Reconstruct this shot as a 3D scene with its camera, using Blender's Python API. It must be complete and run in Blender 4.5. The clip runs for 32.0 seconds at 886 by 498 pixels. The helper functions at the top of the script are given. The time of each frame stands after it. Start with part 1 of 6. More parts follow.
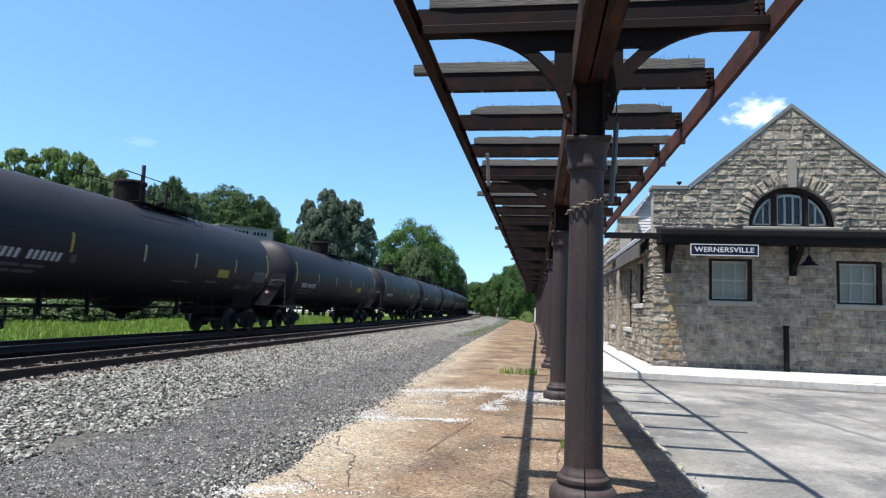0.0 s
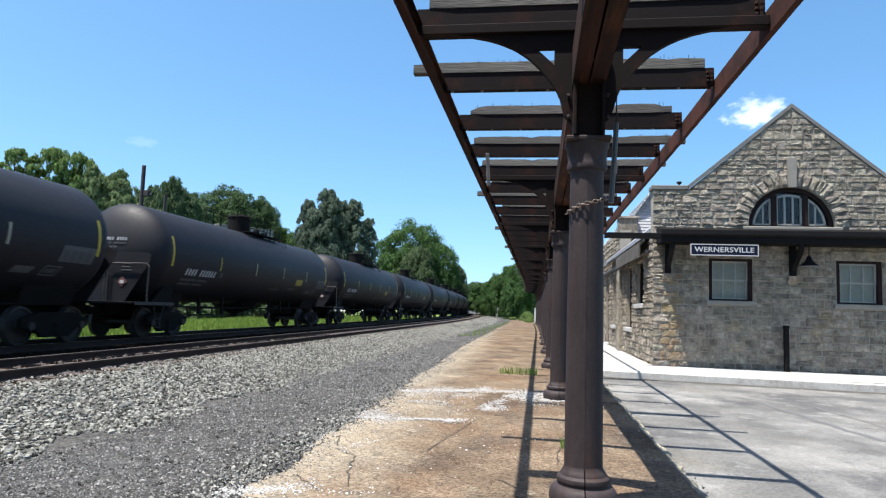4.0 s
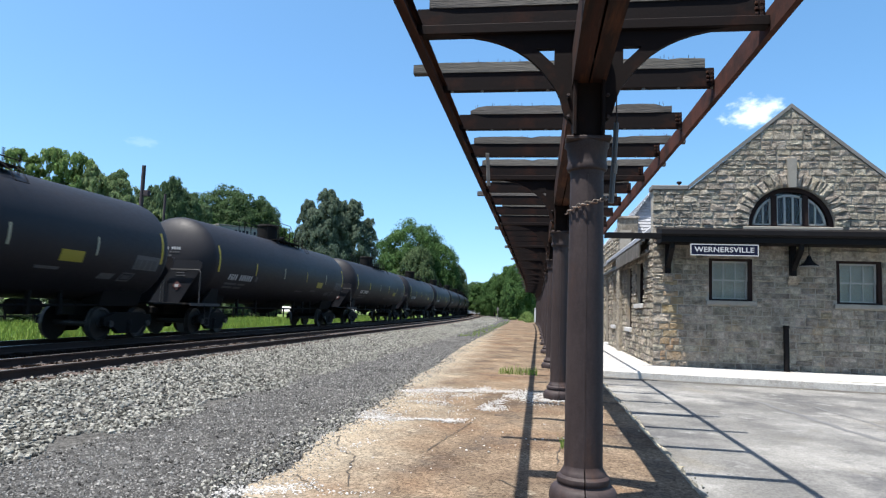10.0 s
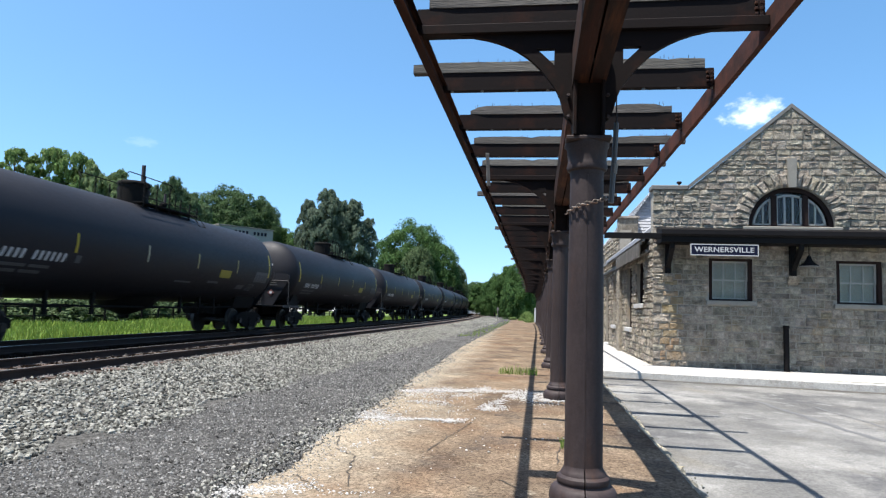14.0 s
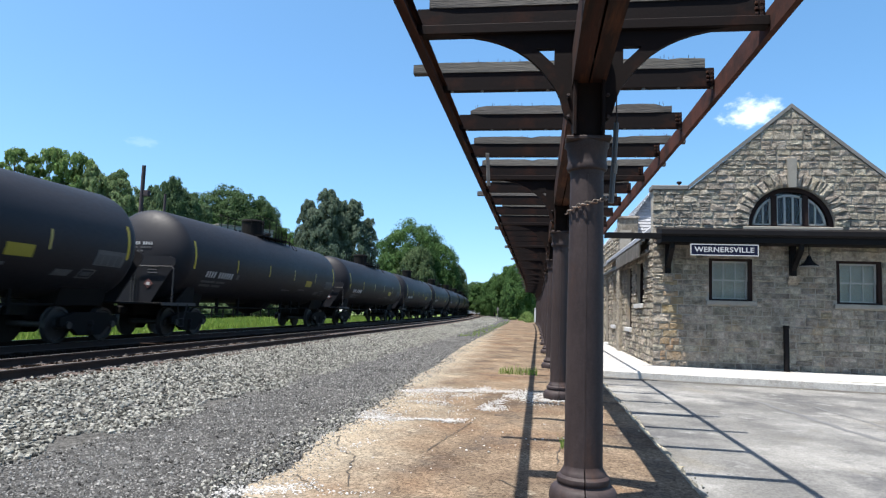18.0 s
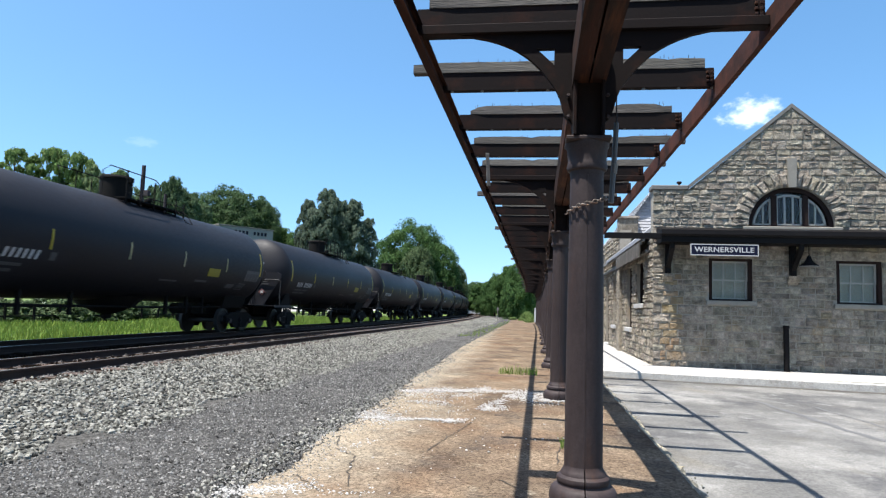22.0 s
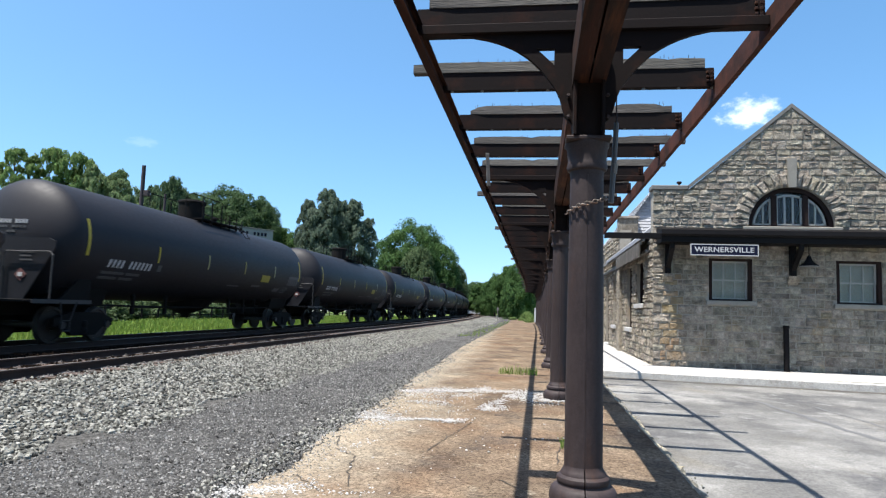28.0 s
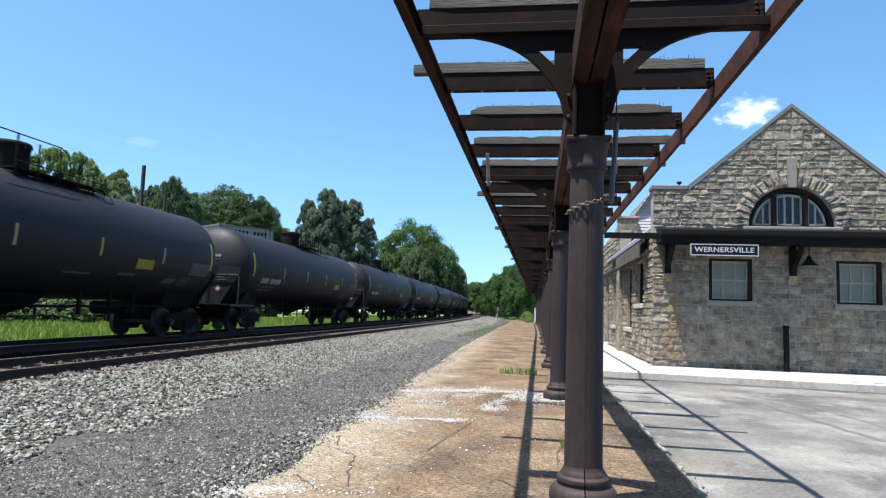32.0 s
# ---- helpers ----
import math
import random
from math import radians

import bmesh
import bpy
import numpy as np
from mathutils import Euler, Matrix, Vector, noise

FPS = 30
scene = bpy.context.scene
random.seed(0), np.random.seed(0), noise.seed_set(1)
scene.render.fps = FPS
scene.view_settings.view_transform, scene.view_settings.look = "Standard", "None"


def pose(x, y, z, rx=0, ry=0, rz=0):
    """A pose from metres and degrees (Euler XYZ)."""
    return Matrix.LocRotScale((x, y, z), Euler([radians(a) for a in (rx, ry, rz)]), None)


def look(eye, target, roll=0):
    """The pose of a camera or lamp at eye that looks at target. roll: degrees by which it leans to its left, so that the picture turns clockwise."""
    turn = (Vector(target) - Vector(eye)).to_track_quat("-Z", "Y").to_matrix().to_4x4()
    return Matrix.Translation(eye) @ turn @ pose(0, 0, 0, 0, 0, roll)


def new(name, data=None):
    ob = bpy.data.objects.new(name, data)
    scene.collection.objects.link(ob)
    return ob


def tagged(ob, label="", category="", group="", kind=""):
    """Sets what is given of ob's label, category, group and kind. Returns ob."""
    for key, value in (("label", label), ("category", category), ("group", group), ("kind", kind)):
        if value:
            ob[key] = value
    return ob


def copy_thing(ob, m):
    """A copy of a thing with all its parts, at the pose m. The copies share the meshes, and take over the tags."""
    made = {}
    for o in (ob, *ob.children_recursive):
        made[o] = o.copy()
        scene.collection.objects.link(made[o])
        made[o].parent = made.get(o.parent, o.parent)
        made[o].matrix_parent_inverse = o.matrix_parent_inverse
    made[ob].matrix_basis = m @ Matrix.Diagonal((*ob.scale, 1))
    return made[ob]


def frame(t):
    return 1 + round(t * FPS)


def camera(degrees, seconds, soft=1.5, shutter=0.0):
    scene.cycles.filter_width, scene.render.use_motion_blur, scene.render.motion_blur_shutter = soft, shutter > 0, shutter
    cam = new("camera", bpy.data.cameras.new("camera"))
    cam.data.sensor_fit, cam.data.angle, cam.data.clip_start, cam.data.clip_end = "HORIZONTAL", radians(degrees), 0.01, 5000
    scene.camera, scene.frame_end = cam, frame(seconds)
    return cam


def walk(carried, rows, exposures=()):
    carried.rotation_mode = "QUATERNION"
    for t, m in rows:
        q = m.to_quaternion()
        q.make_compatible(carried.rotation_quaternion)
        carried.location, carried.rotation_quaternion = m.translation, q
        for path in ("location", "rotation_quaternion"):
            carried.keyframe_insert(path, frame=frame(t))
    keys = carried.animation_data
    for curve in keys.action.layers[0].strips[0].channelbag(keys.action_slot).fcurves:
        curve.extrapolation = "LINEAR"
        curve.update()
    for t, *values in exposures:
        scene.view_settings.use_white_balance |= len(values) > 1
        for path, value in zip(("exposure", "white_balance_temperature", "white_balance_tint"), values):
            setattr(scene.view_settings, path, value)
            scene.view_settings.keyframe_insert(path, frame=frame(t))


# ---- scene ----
eye = Vector((0, 0, 1.2344))
YAW, PITCH = 0.1473, 0.0913
aim = Vector((-math.sin(YAW) * math.cos(PITCH), math.cos(YAW) * math.cos(PITCH), math.sin(PITCH)))
cam = camera(68.39, 32.0, soft=1.25, shutter=0.12)
view = look(eye, eye + aim, 1.868)
walk(cam, [(0, view), (32, view)])

# ---- light: high summer sun from behind the camera's left shoulder ----
SUN = Vector((-0.253, -0.2, 1.0)).normalized()
world = bpy.data.worlds.new("sky")
scene.world = world
world.use_nodes = True
wn = world.node_tree
sky = wn.nodes.new("ShaderNodeTexSky")
sky.sky_type, sky.sun_disc = "NISHITA", False
sky.sun_elevation = math.asin(SUN.z)
sky.sun_rotation = math.atan2(SUN.x, SUN.y)
sky.altitude, sky.air_density, sky.dust_density, sky.ozone_density = 0, 0.93, 1.2, 3.8
# the haze band at the horizon is thin: the sky is looked up a little above the line of sight
way, lift, unit = wn.nodes.new("ShaderNodeTexCoord"), wn.nodes.new("ShaderNodeMapping"), wn.nodes.new("ShaderNodeVectorMath")
lift.inputs["Location"].default_value = (0, 0, 0.07)
unit.operation = "NORMALIZE"
wn.links.new(way.outputs["Generated"], lift.inputs["Vector"])
wn.links.new(lift.outputs[0], unit.inputs[0])
wn.links.new(unit.outputs[0], sky.inputs["Vector"])
wn.nodes["Background"].inputs["Strength"].default_value = 0.108
deep = wn.nodes.new("ShaderNodeHueSaturation")
deep.inputs["Saturation"].default_value = 1.15
deep.inputs["Hue"].default_value = 0.49
wn.links.new(sky.outputs[0], deep.inputs["Color"])
wn.links.new(deep.outputs[0], wn.nodes["Background"].inputs["Color"])
sun = new("sun", bpy.data.lights.new("sun", "SUN"))
sun.data.energy, sun.data.angle, sun.data.color = 4.7, radians(0.5), (1.0, 0.955, 0.9)
sun.matrix_world = look((0, 0, 60), Vector((0, 0, 60)) - SUN)
scene.view_settings.exposure = 1.29


# ---- materials ----
def mat(name, dark, light, rough=0.8, metal=0.0, scale=4.0, fine=60.0, bump=0.3, depth=0.01, spot=None, spot_scale=1.5,
        spot_at=0.55, spot2=None, per=0.0, soft=0.12, spec=0.4, stretch=(1, 1, 1), speck=None, stains=(), worn=None):
    """Two-scale noise between dark and light, blotches of spot, fine relief; per: brightness spread from piece to piece."""
    m = bpy.data.materials.new(name)
    m.use_nodes = True
    nt = m.node_tree
    n, ln = nt.nodes, nt.links
    bsdf = n["Principled BSDF"]
    co = n.new("ShaderNodeTexCoord")
    mp = n.new("ShaderNodeMapping")
    mp.inputs["Scale"].default_value = stretch
    ln.new(co.outputs["Object"], mp.inputs["Vector"])

    def noise_of(sc, detail=5.0, rough_=0.6):
        t = n.new("ShaderNodeTexNoise")
        t.inputs["Scale"].default_value, t.inputs["Detail"].default_value = sc, detail
        t.inputs["Roughness"].default_value = rough_
        ln.new(mp.outputs[0], t.inputs["Vector"])
        return t.outputs["Fac"]

    def math_of(op, a, b):
        t = n.new("ShaderNodeMath")
        t.operation = op
        for i, v in enumerate((a, b)):
            if isinstance(v, (int, float)):
                t.inputs[i].default_value = v
            else:
                ln.new(v, t.inputs[i])
        return t.outputs[0]

    def ramp(fac, a, b):
        t = n.new("ShaderNodeMapRange")
        t.inputs["From Min"].default_value, t.inputs["From Max"].default_value = a, b
        ln.new(fac, t.inputs["Value"])
        return t.outputs["Result"]

    def mix(fac, a, b):
        t = n.new("ShaderNodeMix")
        t.data_type = "RGBA"
        ln.new(fac, t.inputs[0])
        for i, v in ((6, a), (7, b)):
            if isinstance(v, tuple):
                t.inputs[i].default_value = (*v, 1)
            else:
                ln.new(v, t.inputs[i])
        return t.outputs[2]

    big, small = noise_of(scale), noise_of(fine, 3.0)
    fac = math_of("ADD", math_of("MULTIPLY", ramp(big, 0.3, 0.7), 0.55), math_of("MULTIPLY", ramp(small, 0.28, 0.72), 0.45))
    col = mix(fac, dark, light)
    if spot:
        col = mix(ramp(noise_of(spot_scale, 6.0, 0.65), spot_at - soft, spot_at + soft), col, spot)
    if spot2:
        col = mix(ramp(noise_of(spot_scale * 2.7, 7.0, 0.7), 0.5, 0.68), col, spot2)
    for tint, sc, at, wide, most in stains:
        # stains: colour, noise scale, threshold, softness, strength
        col = mix(math_of("MULTIPLY", ramp(noise_of(sc, 5.0, 0.62), at - wide, at + wide), most), col, tint)
    if worn:
        # wear that eats in raggedly from a slanting edge: colour, x where it is full, x where it ends
        sep = n.new("ShaderNodeSeparateXYZ")
        ln.new(co.outputs["Object"], sep.inputs[0])
        reach = math_of("ADD", math_of("ADD", sep.outputs[0], math_of("MULTIPLY", sep.outputs[1], 0.036)), math_of("MULTIPLY", math_of("SUBTRACT", noise_of(1.1, 6.0, 0.65), 0.5), 2.6))
        col = mix(math_of("MULTIPLY", ramp(reach, worn[2], worn[1]), 0.6), col, worn[0])
    if speck:
        # grains: every cell of a fine mosaic has its own brightness
        hs = n.new("ShaderNodeHueSaturation")
        ln.new(col, hs.inputs["Color"])
        total = 1.0 - sum(a for s, a in speck)
        for s, a in speck:
            vo = n.new("ShaderNodeTexVoronoi")
            vo.inputs["Scale"].default_value = s
            ln.new(co.outputs["Object"], vo.inputs["Vector"])
            sep = n.new("ShaderNodeSeparateColor")
            ln.new(vo.outputs["Color"], sep.inputs[0])
            total = math_of("ADD", math_of("MULTIPLY", sep.outputs[0], 2 * a), total)
        ln.new(total, hs.inputs["Value"])
        col = hs.outputs["Color"]
    if per:
        oi = n.new("ShaderNodeObjectInfo")
        ge = n.new("ShaderNodeNewGeometry")
        hs = n.new("ShaderNodeHueSaturation")
        r = math_of("FRACT", math_of("ADD", oi.outputs["Random"], ge.outputs["Random Per Island"]), 0)
        ln.new(math_of("ADD", math_of("MULTIPLY", r, 2 * per), 1 - per), hs.inputs["Value"])
        r2 = math_of("FRACT", math_of("MULTIPLY", r, 7.3), 0)
        ln.new(math_of("ADD", math_of("MULTIPLY", r2, 0.03), 0.485), hs.inputs["Hue"])
        ln.new(col, hs.inputs["Color"])
        col = hs.outputs["Color"]
    ln.new(col, bsdf.inputs["Base Color"])
    rr = n.new("ShaderNodeMapRange")
    rr.inputs["To Min"].default_value, rr.inputs["To Max"].default_value = rough - 0.1, min(1.0, rough + 0.1)
    ln.new(fac, rr.inputs["Value"])
    ln.new(rr.outputs["Result"], bsdf.inputs["Roughness"])
    bsdf.inputs["Metallic"].default_value = metal
    bsdf.inputs["Specular IOR Level"].default_value = spec
    if bump:
        bp = n.new("ShaderNodeBump")
        bp.inputs["Strength"].default_value, bp.inputs["Distance"].default_value = bump, depth
        ln.new(math_of("ADD", big, small), bp.inputs["Height"])
        ln.new(bp.outputs[0], bsdf.inputs["Normal"])
    return m


def plain(name, colour, rough=0.6, metal=0.0, spec=0.4):
    return mat(name, tuple(c * 0.85 for c in colour), colour, rough, metal, 3.0, 40.0, 0.08, 0.003, spec=spec)


M = {}
M["ground"] = mat("grass_ground", (0.04368, 0.07488, 0.01373), (0.1061, 0.1622, 0.0312), 0.95, 0, 0.6, 9, 0.6, 0.05, (0.09984, 0.0936, 0.04368), 0.12, 0.62, speck=((8, 0.25),))
# darker than the stones on it: shade in their gaps is put into its colour
M["ballast_bed"] = mat("ballast_bed", (0.05, 0.049, 0.046), (0.125, 0.122, 0.115), 0.95, 0, 9, 45, 1.0, 0.04, speck=((30, 0.4),), spec=0.0)
M["ballast"] = mat("ballast_stone", (0.088, 0.087, 0.077), (0.235, 0.231, 0.205), 0.9, 0, 14, 90, 0.5, 0.006, per=0.8, spec=0.0)
M["gravel"] = mat("crushed_grey_gravel", (0.066, 0.065, 0.062), (0.225, 0.22, 0.207), 0.95, 0, 12, 80, 0.4, 0.004, per=0.85, spec=0.0)
# oily brown tone, darkened further so the train's shade is in the colour
M["dark_bed"] = mat("oily_shaded_ballast", (0.008, 0.0058, 0.0045), (0.024, 0.0165, 0.0125), 0.95, 0, 7, 40, 1.0, 0.04, speck=((25, 0.4),), spec=0.0)
M["grit"] = mat("fine_grit", (0.03744, 0.03744, 0.03744), (0.1248, 0.123, 0.1186), 0.95, 0, 5, 70, 1.0, 0.03, (0.0468, 0.04618, 0.04555), 0.7, 0.55, speck=((38, 0.25), (80, 0.25)), spec=0.0)
M["platform"] = mat("stained_concrete", (0.083, 0.06, 0.042), (0.205, 0.157, 0.11), 0.92, 0, 1.6, 26, 1.0, 0.014, stretch=(0.9, 0.7, 1), speck=((40, 0.3), (95, 0.34)), spec=0.0,
                    stains=(((0.25, 0.215, 0.155), 0.5, 0.6, 0.1, 0.4), ((0.065, 0.046, 0.034), 0.95, 0.53, 0.1, 0.75), ((0.16, 0.095, 0.055), 0.7, 0.58, 0.1, 0.45), ((0.06, 0.052, 0.046), 2.6, 0.59, 0.1, 0.65), ((0.29, 0.26, 0.2), 5.0, 0.67, 0.06, 0.45)),
                    worn=((0.29, 0.255, 0.195), -1.9, -0.75))
M["edge_stone"] = mat("grimy_edge_concrete", (0.085, 0.08, 0.068), (0.25, 0.225, 0.17), 0.95, 0, 4, 40, 1.0, 0.02, speck=((30, 0.3),), stains=(((0.4, 0.35, 0.24), 3.0, 0.55, 0.06, 0.9), ((0.05, 0.05, 0.04), 2.2, 0.58, 0.08, 0.7)))
M["lot"] = mat("worn_asphalt", (0.085, 0.084, 0.08), (0.16, 0.156, 0.145), 0.92, 0, 0.9, 45, 0.6, 0.005, stretch=(0.8, 0.8, 1), speck=((38, 0.14), (90, 0.2)), spec=0.1,
               stains=(((0.068, 0.068, 0.07), 0.35, 0.54, 0.1, 0.7), ((0.24, 0.235, 0.218), 0.45, 0.55, 0.1, 0.7), ((0.06, 0.06, 0.062), 1.3, 0.6, 0.07, 0.65), ((0.26, 0.257, 0.245), 3.0, 0.64, 0.06, 0.5), ((0.12, 0.105, 0.08), 0.8, 0.62, 0.07, 0.5)))
M["concrete"] = mat("white_concrete", (0.2621, 0.2527, 0.2371), (0.3744, 0.365, 0.3432), 0.85, 0, 1.2, 50, 0.3, 0.004, (0.2496, 0.2371, 0.2122), 0.7, 0.66, speck=((60, 0.07),))
M["kerb"] = mat("kerb_concrete", (0.33, 0.312, 0.278), (0.5, 0.482, 0.442), 0.9, 0, 2, 45, 0.5, 0.006, (0.215, 0.196, 0.166), 2.2, 0.62, speck=((50, 0.15),))
M["iron"] = mat("brown_iron_paint", (0.02, 0.0142, 0.014), (0.046, 0.035, 0.0345), 0.62, 0, 3, 30, 0.35, 0.003, (0.05304, 0.02496, 0.01373), 4, 0.66, stretch=(1, 1, 0.35), speck=((70, 0.1),), spec=0.2)
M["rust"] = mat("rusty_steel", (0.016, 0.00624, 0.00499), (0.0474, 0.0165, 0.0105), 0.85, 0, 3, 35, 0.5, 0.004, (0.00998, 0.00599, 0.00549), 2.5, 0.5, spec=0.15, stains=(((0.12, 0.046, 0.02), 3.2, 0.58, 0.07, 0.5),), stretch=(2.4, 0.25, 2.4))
# brighter rust copy: sun on the right edge channel is put into its colour
M["rust_sunlit"] = mat("sunlit_rusty_steel", (0.0425, 0.0161, 0.0119), (0.102, 0.0374, 0.0255), 0.85, 0, 3, 35, 0.5, 0.004, (0.0238, 0.0127, 0.011), 2.5, 0.56, spec=0.15)
# near-black rust copy: weak light high in the canopy is put into its colour
M["rust_shaded"] = mat("shaded_rusty_steel", (0.0042, 0.003, 0.003), (0.0115, 0.007, 0.0062), 0.8, 0, 2, 35, 0.4, 0.003, (0.039, 0.01365, 0.0078), 2, 0.66, spec=0.12)
M["grey_wood"] = mat("weathered_wood", (0.046, 0.041, 0.035), (0.125, 0.113, 0.097), 0.9, 0, 2.5, 30, 0.8, 0.012, (0.0312, 0.02808, 0.02496), 3, 0.62, stretch=(0.25, 3, 3), per=0.2)
M["dark_paint"] = mat("dark_brown_paint", (0.003, 0.0025, 0.00275), (0.00749, 0.00649, 0.00674), 0.6, 0, 3, 40, 0.2, 0.002, spec=0.12)
M["stone"] = mat("tan_fieldstone", (0.15, 0.13, 0.101), (0.42, 0.376, 0.3), 0.92, 0, 7, 42, 1.0, 0.05, (0.115, 0.097, 0.077), 4, 0.57, per=0.3, speck=((22, 0.1), (60, 0.12)), stains=(((0.33, 0.25, 0.15), 1.6, 0.63, 0.08, 0.5), ((0.085, 0.075, 0.062), 2.3, 0.6, 0.08, 0.55)))
M["stone_smooth"] = mat("dressed_stone", (0.1683, 0.1568, 0.1339), (0.2601, 0.2448, 0.2104), 0.9, 0, 3, 40, 0.4, 0.006)
M["mortar"] = mat("lime_mortar", (0.2, 0.182, 0.15), (0.32, 0.293, 0.246), 0.95, 0, 6, 60, 0.6, 0.006, (0.233, 0.142, 0.0517), 0.5, 0.66)
M["slate"] = mat("grey_slate", (0.18, 0.186, 0.2), (0.3, 0.31, 0.325), 0.7, 0, 3, 40, 0.4, 0.004, per=0.15)
M["render_grey"] = mat("pale_grey_cladding", (0.16, 0.163, 0.165), (0.24, 0.243, 0.245), 0.9, 0, 1, 20, 0.2, 0.01)
M["coping"] = mat("weathered_coping", (0.0936, 0.09048, 0.08424), (0.1872, 0.181, 0.1685), 0.9, 0, 3, 40, 0.5, 0.006)
M["frame"] = plain("brown_window_frame", (0.026, 0.018, 0.0165), 0.85, spec=0.05)
M["sash"] = plain("cream_sash_paint", (0.3432, 0.337, 0.2995), 0.5)
M["blind"] = mat("pale_window_blind", (0.2, 0.2, 0.17), (0.32, 0.32, 0.28), 0.9, 0, 1.5, 30, 0.1, 0.002)
M["room"] = plain("dim_room_plaster", (0.06, 0.064, 0.07), 0.9)
M["pipe_grey"] = plain("grimy_grey_pipe", (0.03744, 0.03744, 0.03744), 0.7)
M["chain"] = mat("pale_rusty_chain", (0.05, 0.042, 0.034), (0.24, 0.22, 0.19), 0.4, 0.5, 20, 80, 0.1, 0.002, (0.12, 0.05, 0.02), 14, 0.55)
M["conduit"] = plain("dull_galvanized_pipe", (0.075, 0.077, 0.08), 0.6)
M["pipe_dark"] = plain("dark_grimy_pipe", (0.02, 0.019, 0.018), 0.8)
M["tank"] = mat("black_tank_paint", (0.0068, 0.0069, 0.0092), (0.0115, 0.0116, 0.015), 0.58, 0, 0.5, 12, 0.03, 0.002, (0.0145, 0.0145, 0.018), 0.5, 0.6, stretch=(1, 0.4, 1), spec=0.24)
M["gear"] = mat("black_running_gear", (0.00398, 0.00382, 0.00365), (0.0107, 0.00952, 0.00876), 0.85, 0, 4, 40, 0.2, 0.003, spec=0.12)
M["wheel"] = mat("worn_wheel_steel", (0.012, 0.0108, 0.01), (0.036, 0.033, 0.031), 0.5, 0, 5, 40, 0.1, 0.002, spec=0.25)
M["yellow"] = plain("yellow_reflective_sheet", (0.4111, 0.3116, 0.01989), 0.5)
def faded(name, fresh, pale):
    """Reflective sheet that has faded more on some pieces than on others."""
    m = plain(name, fresh, 0.6)
    nt = m.node_tree
    mx, oi = nt.nodes.new("ShaderNodeMix"), nt.nodes.new("ShaderNodeObjectInfo")
    mx.data_type = "RGBA"
    mx.inputs[6].default_value, mx.inputs[7].default_value = (*fresh, 1), (*pale, 1)
    nt.links.new(oi.outputs["Random"], mx.inputs[0])
    nt.links.new(mx.outputs[2], nt.nodes["Principled BSDF"].inputs["Base Color"])
    return m


M["yellow_worn"] = faded("worn_reflective_sheet", (0.38, 0.3, 0.05), (0.33, 0.32, 0.24))
M["placard"] = plain("yellow_placard", (0.253, 0.219, 0.0211), 0.5)
M["stencil"] = plain("white_stencil", (0.429, 0.429, 0.429), 0.7)
M["stencil_dim"] = plain("faded_stencil", (0.0649, 0.0649, 0.0649), 0.8)
M["panel_grey"] = mat("grey_data_panel", (0.045, 0.045, 0.047), (0.1, 0.1, 0.1), 0.7, 0, 5, 14, 0.05, 0.002, stretch=(1, 1, 3))
M["red"] = plain("red_hazard_placard", (0.1248, 0.05304, 0.04992), 0.7)
M["white"] = plain("white_paint", (0.468, 0.468, 0.4618), 0.6)
M["sign_black"] = plain("black_sign_enamel", (0.0075, 0.0095, 0.026), 0.8, spec=0.1)
M["rail_head"] = mat("bright_rail", (0.1872, 0.1747, 0.1685), (0.312, 0.2995, 0.287), 0.35, 0.8, 3, 30, 0.05, 0.001)
M["rail_side"] = mat("rusty_rail", (0.02, 0.0115, 0.0085), (0.046, 0.026, 0.0185), 0.9, 0, 5, 40, 0.4, 0.003)
M["plate"] = mat("scuffed_plate_steel", (0.06, 0.048, 0.042), (0.22, 0.19, 0.175), 0.6, 0, 9, 40, 0.2, 0.002)
M["tie"] = mat("creosote_tie", (0.026, 0.02, 0.0155), (0.115, 0.085, 0.066), 0.95, 0, 4, 30, 0.7, 0.01, per=0.3, stretch=(0.3, 2, 2))
M["bark"] = mat("tree_bark", (0.02808, 0.02184, 0.01747), (0.06864, 0.05616, 0.04368), 0.95, 0, 5, 30, 1.0, 0.03, stretch=(1, 1, 0.3))


def leafy(name, dark, light):
    """Leaves: a two-scale green that also lets some light through."""
    m = mat(name, dark, light, 0.65, 0, 0.6, 6, 0, per=0.24, spec=0.15)
    nt = m.node_tree
    bsdf = nt.nodes["Principled BSDF"]
    tr, mx = nt.nodes.new("ShaderNodeBsdfTranslucent"), nt.nodes.new("ShaderNodeMixShader")
    nt.links.new(bsdf.inputs["Base Color"].links[0].from_socket, tr.inputs["Color"])
    mx.inputs[0].default_value = 0.35
    nt.links.new(bsdf.outputs[0], mx.inputs[1])
    nt.links.new(tr.outputs[0], mx.inputs[2])
    nt.links.new(mx.outputs[0], nt.nodes["Material Output"].inputs["Surface"])
    return m


M["leaf"] = leafy("broad_leaves", (0.03, 0.062, 0.024), (0.078, 0.13, 0.05))
M["leaf_green"] = leafy("fresh_broad_leaves", (0.03, 0.07, 0.02), (0.085, 0.155, 0.045))
M["leaf_deep"] = leafy("blue_green_leaves", (0.05, 0.086, 0.042), (0.115, 0.175, 0.085))
M["leaf_light"] = leafy("bright_leaves", (0.075, 0.13, 0.036), (0.185, 0.27, 0.09))
M["leaf_pale"] = leafy("pale_leaves", (0.085, 0.128, 0.052), (0.2, 0.265, 0.122))
M["leaf_blue"] = leafy("grey_green_needles", (0.056, 0.082, 0.056), (0.14, 0.183, 0.127))
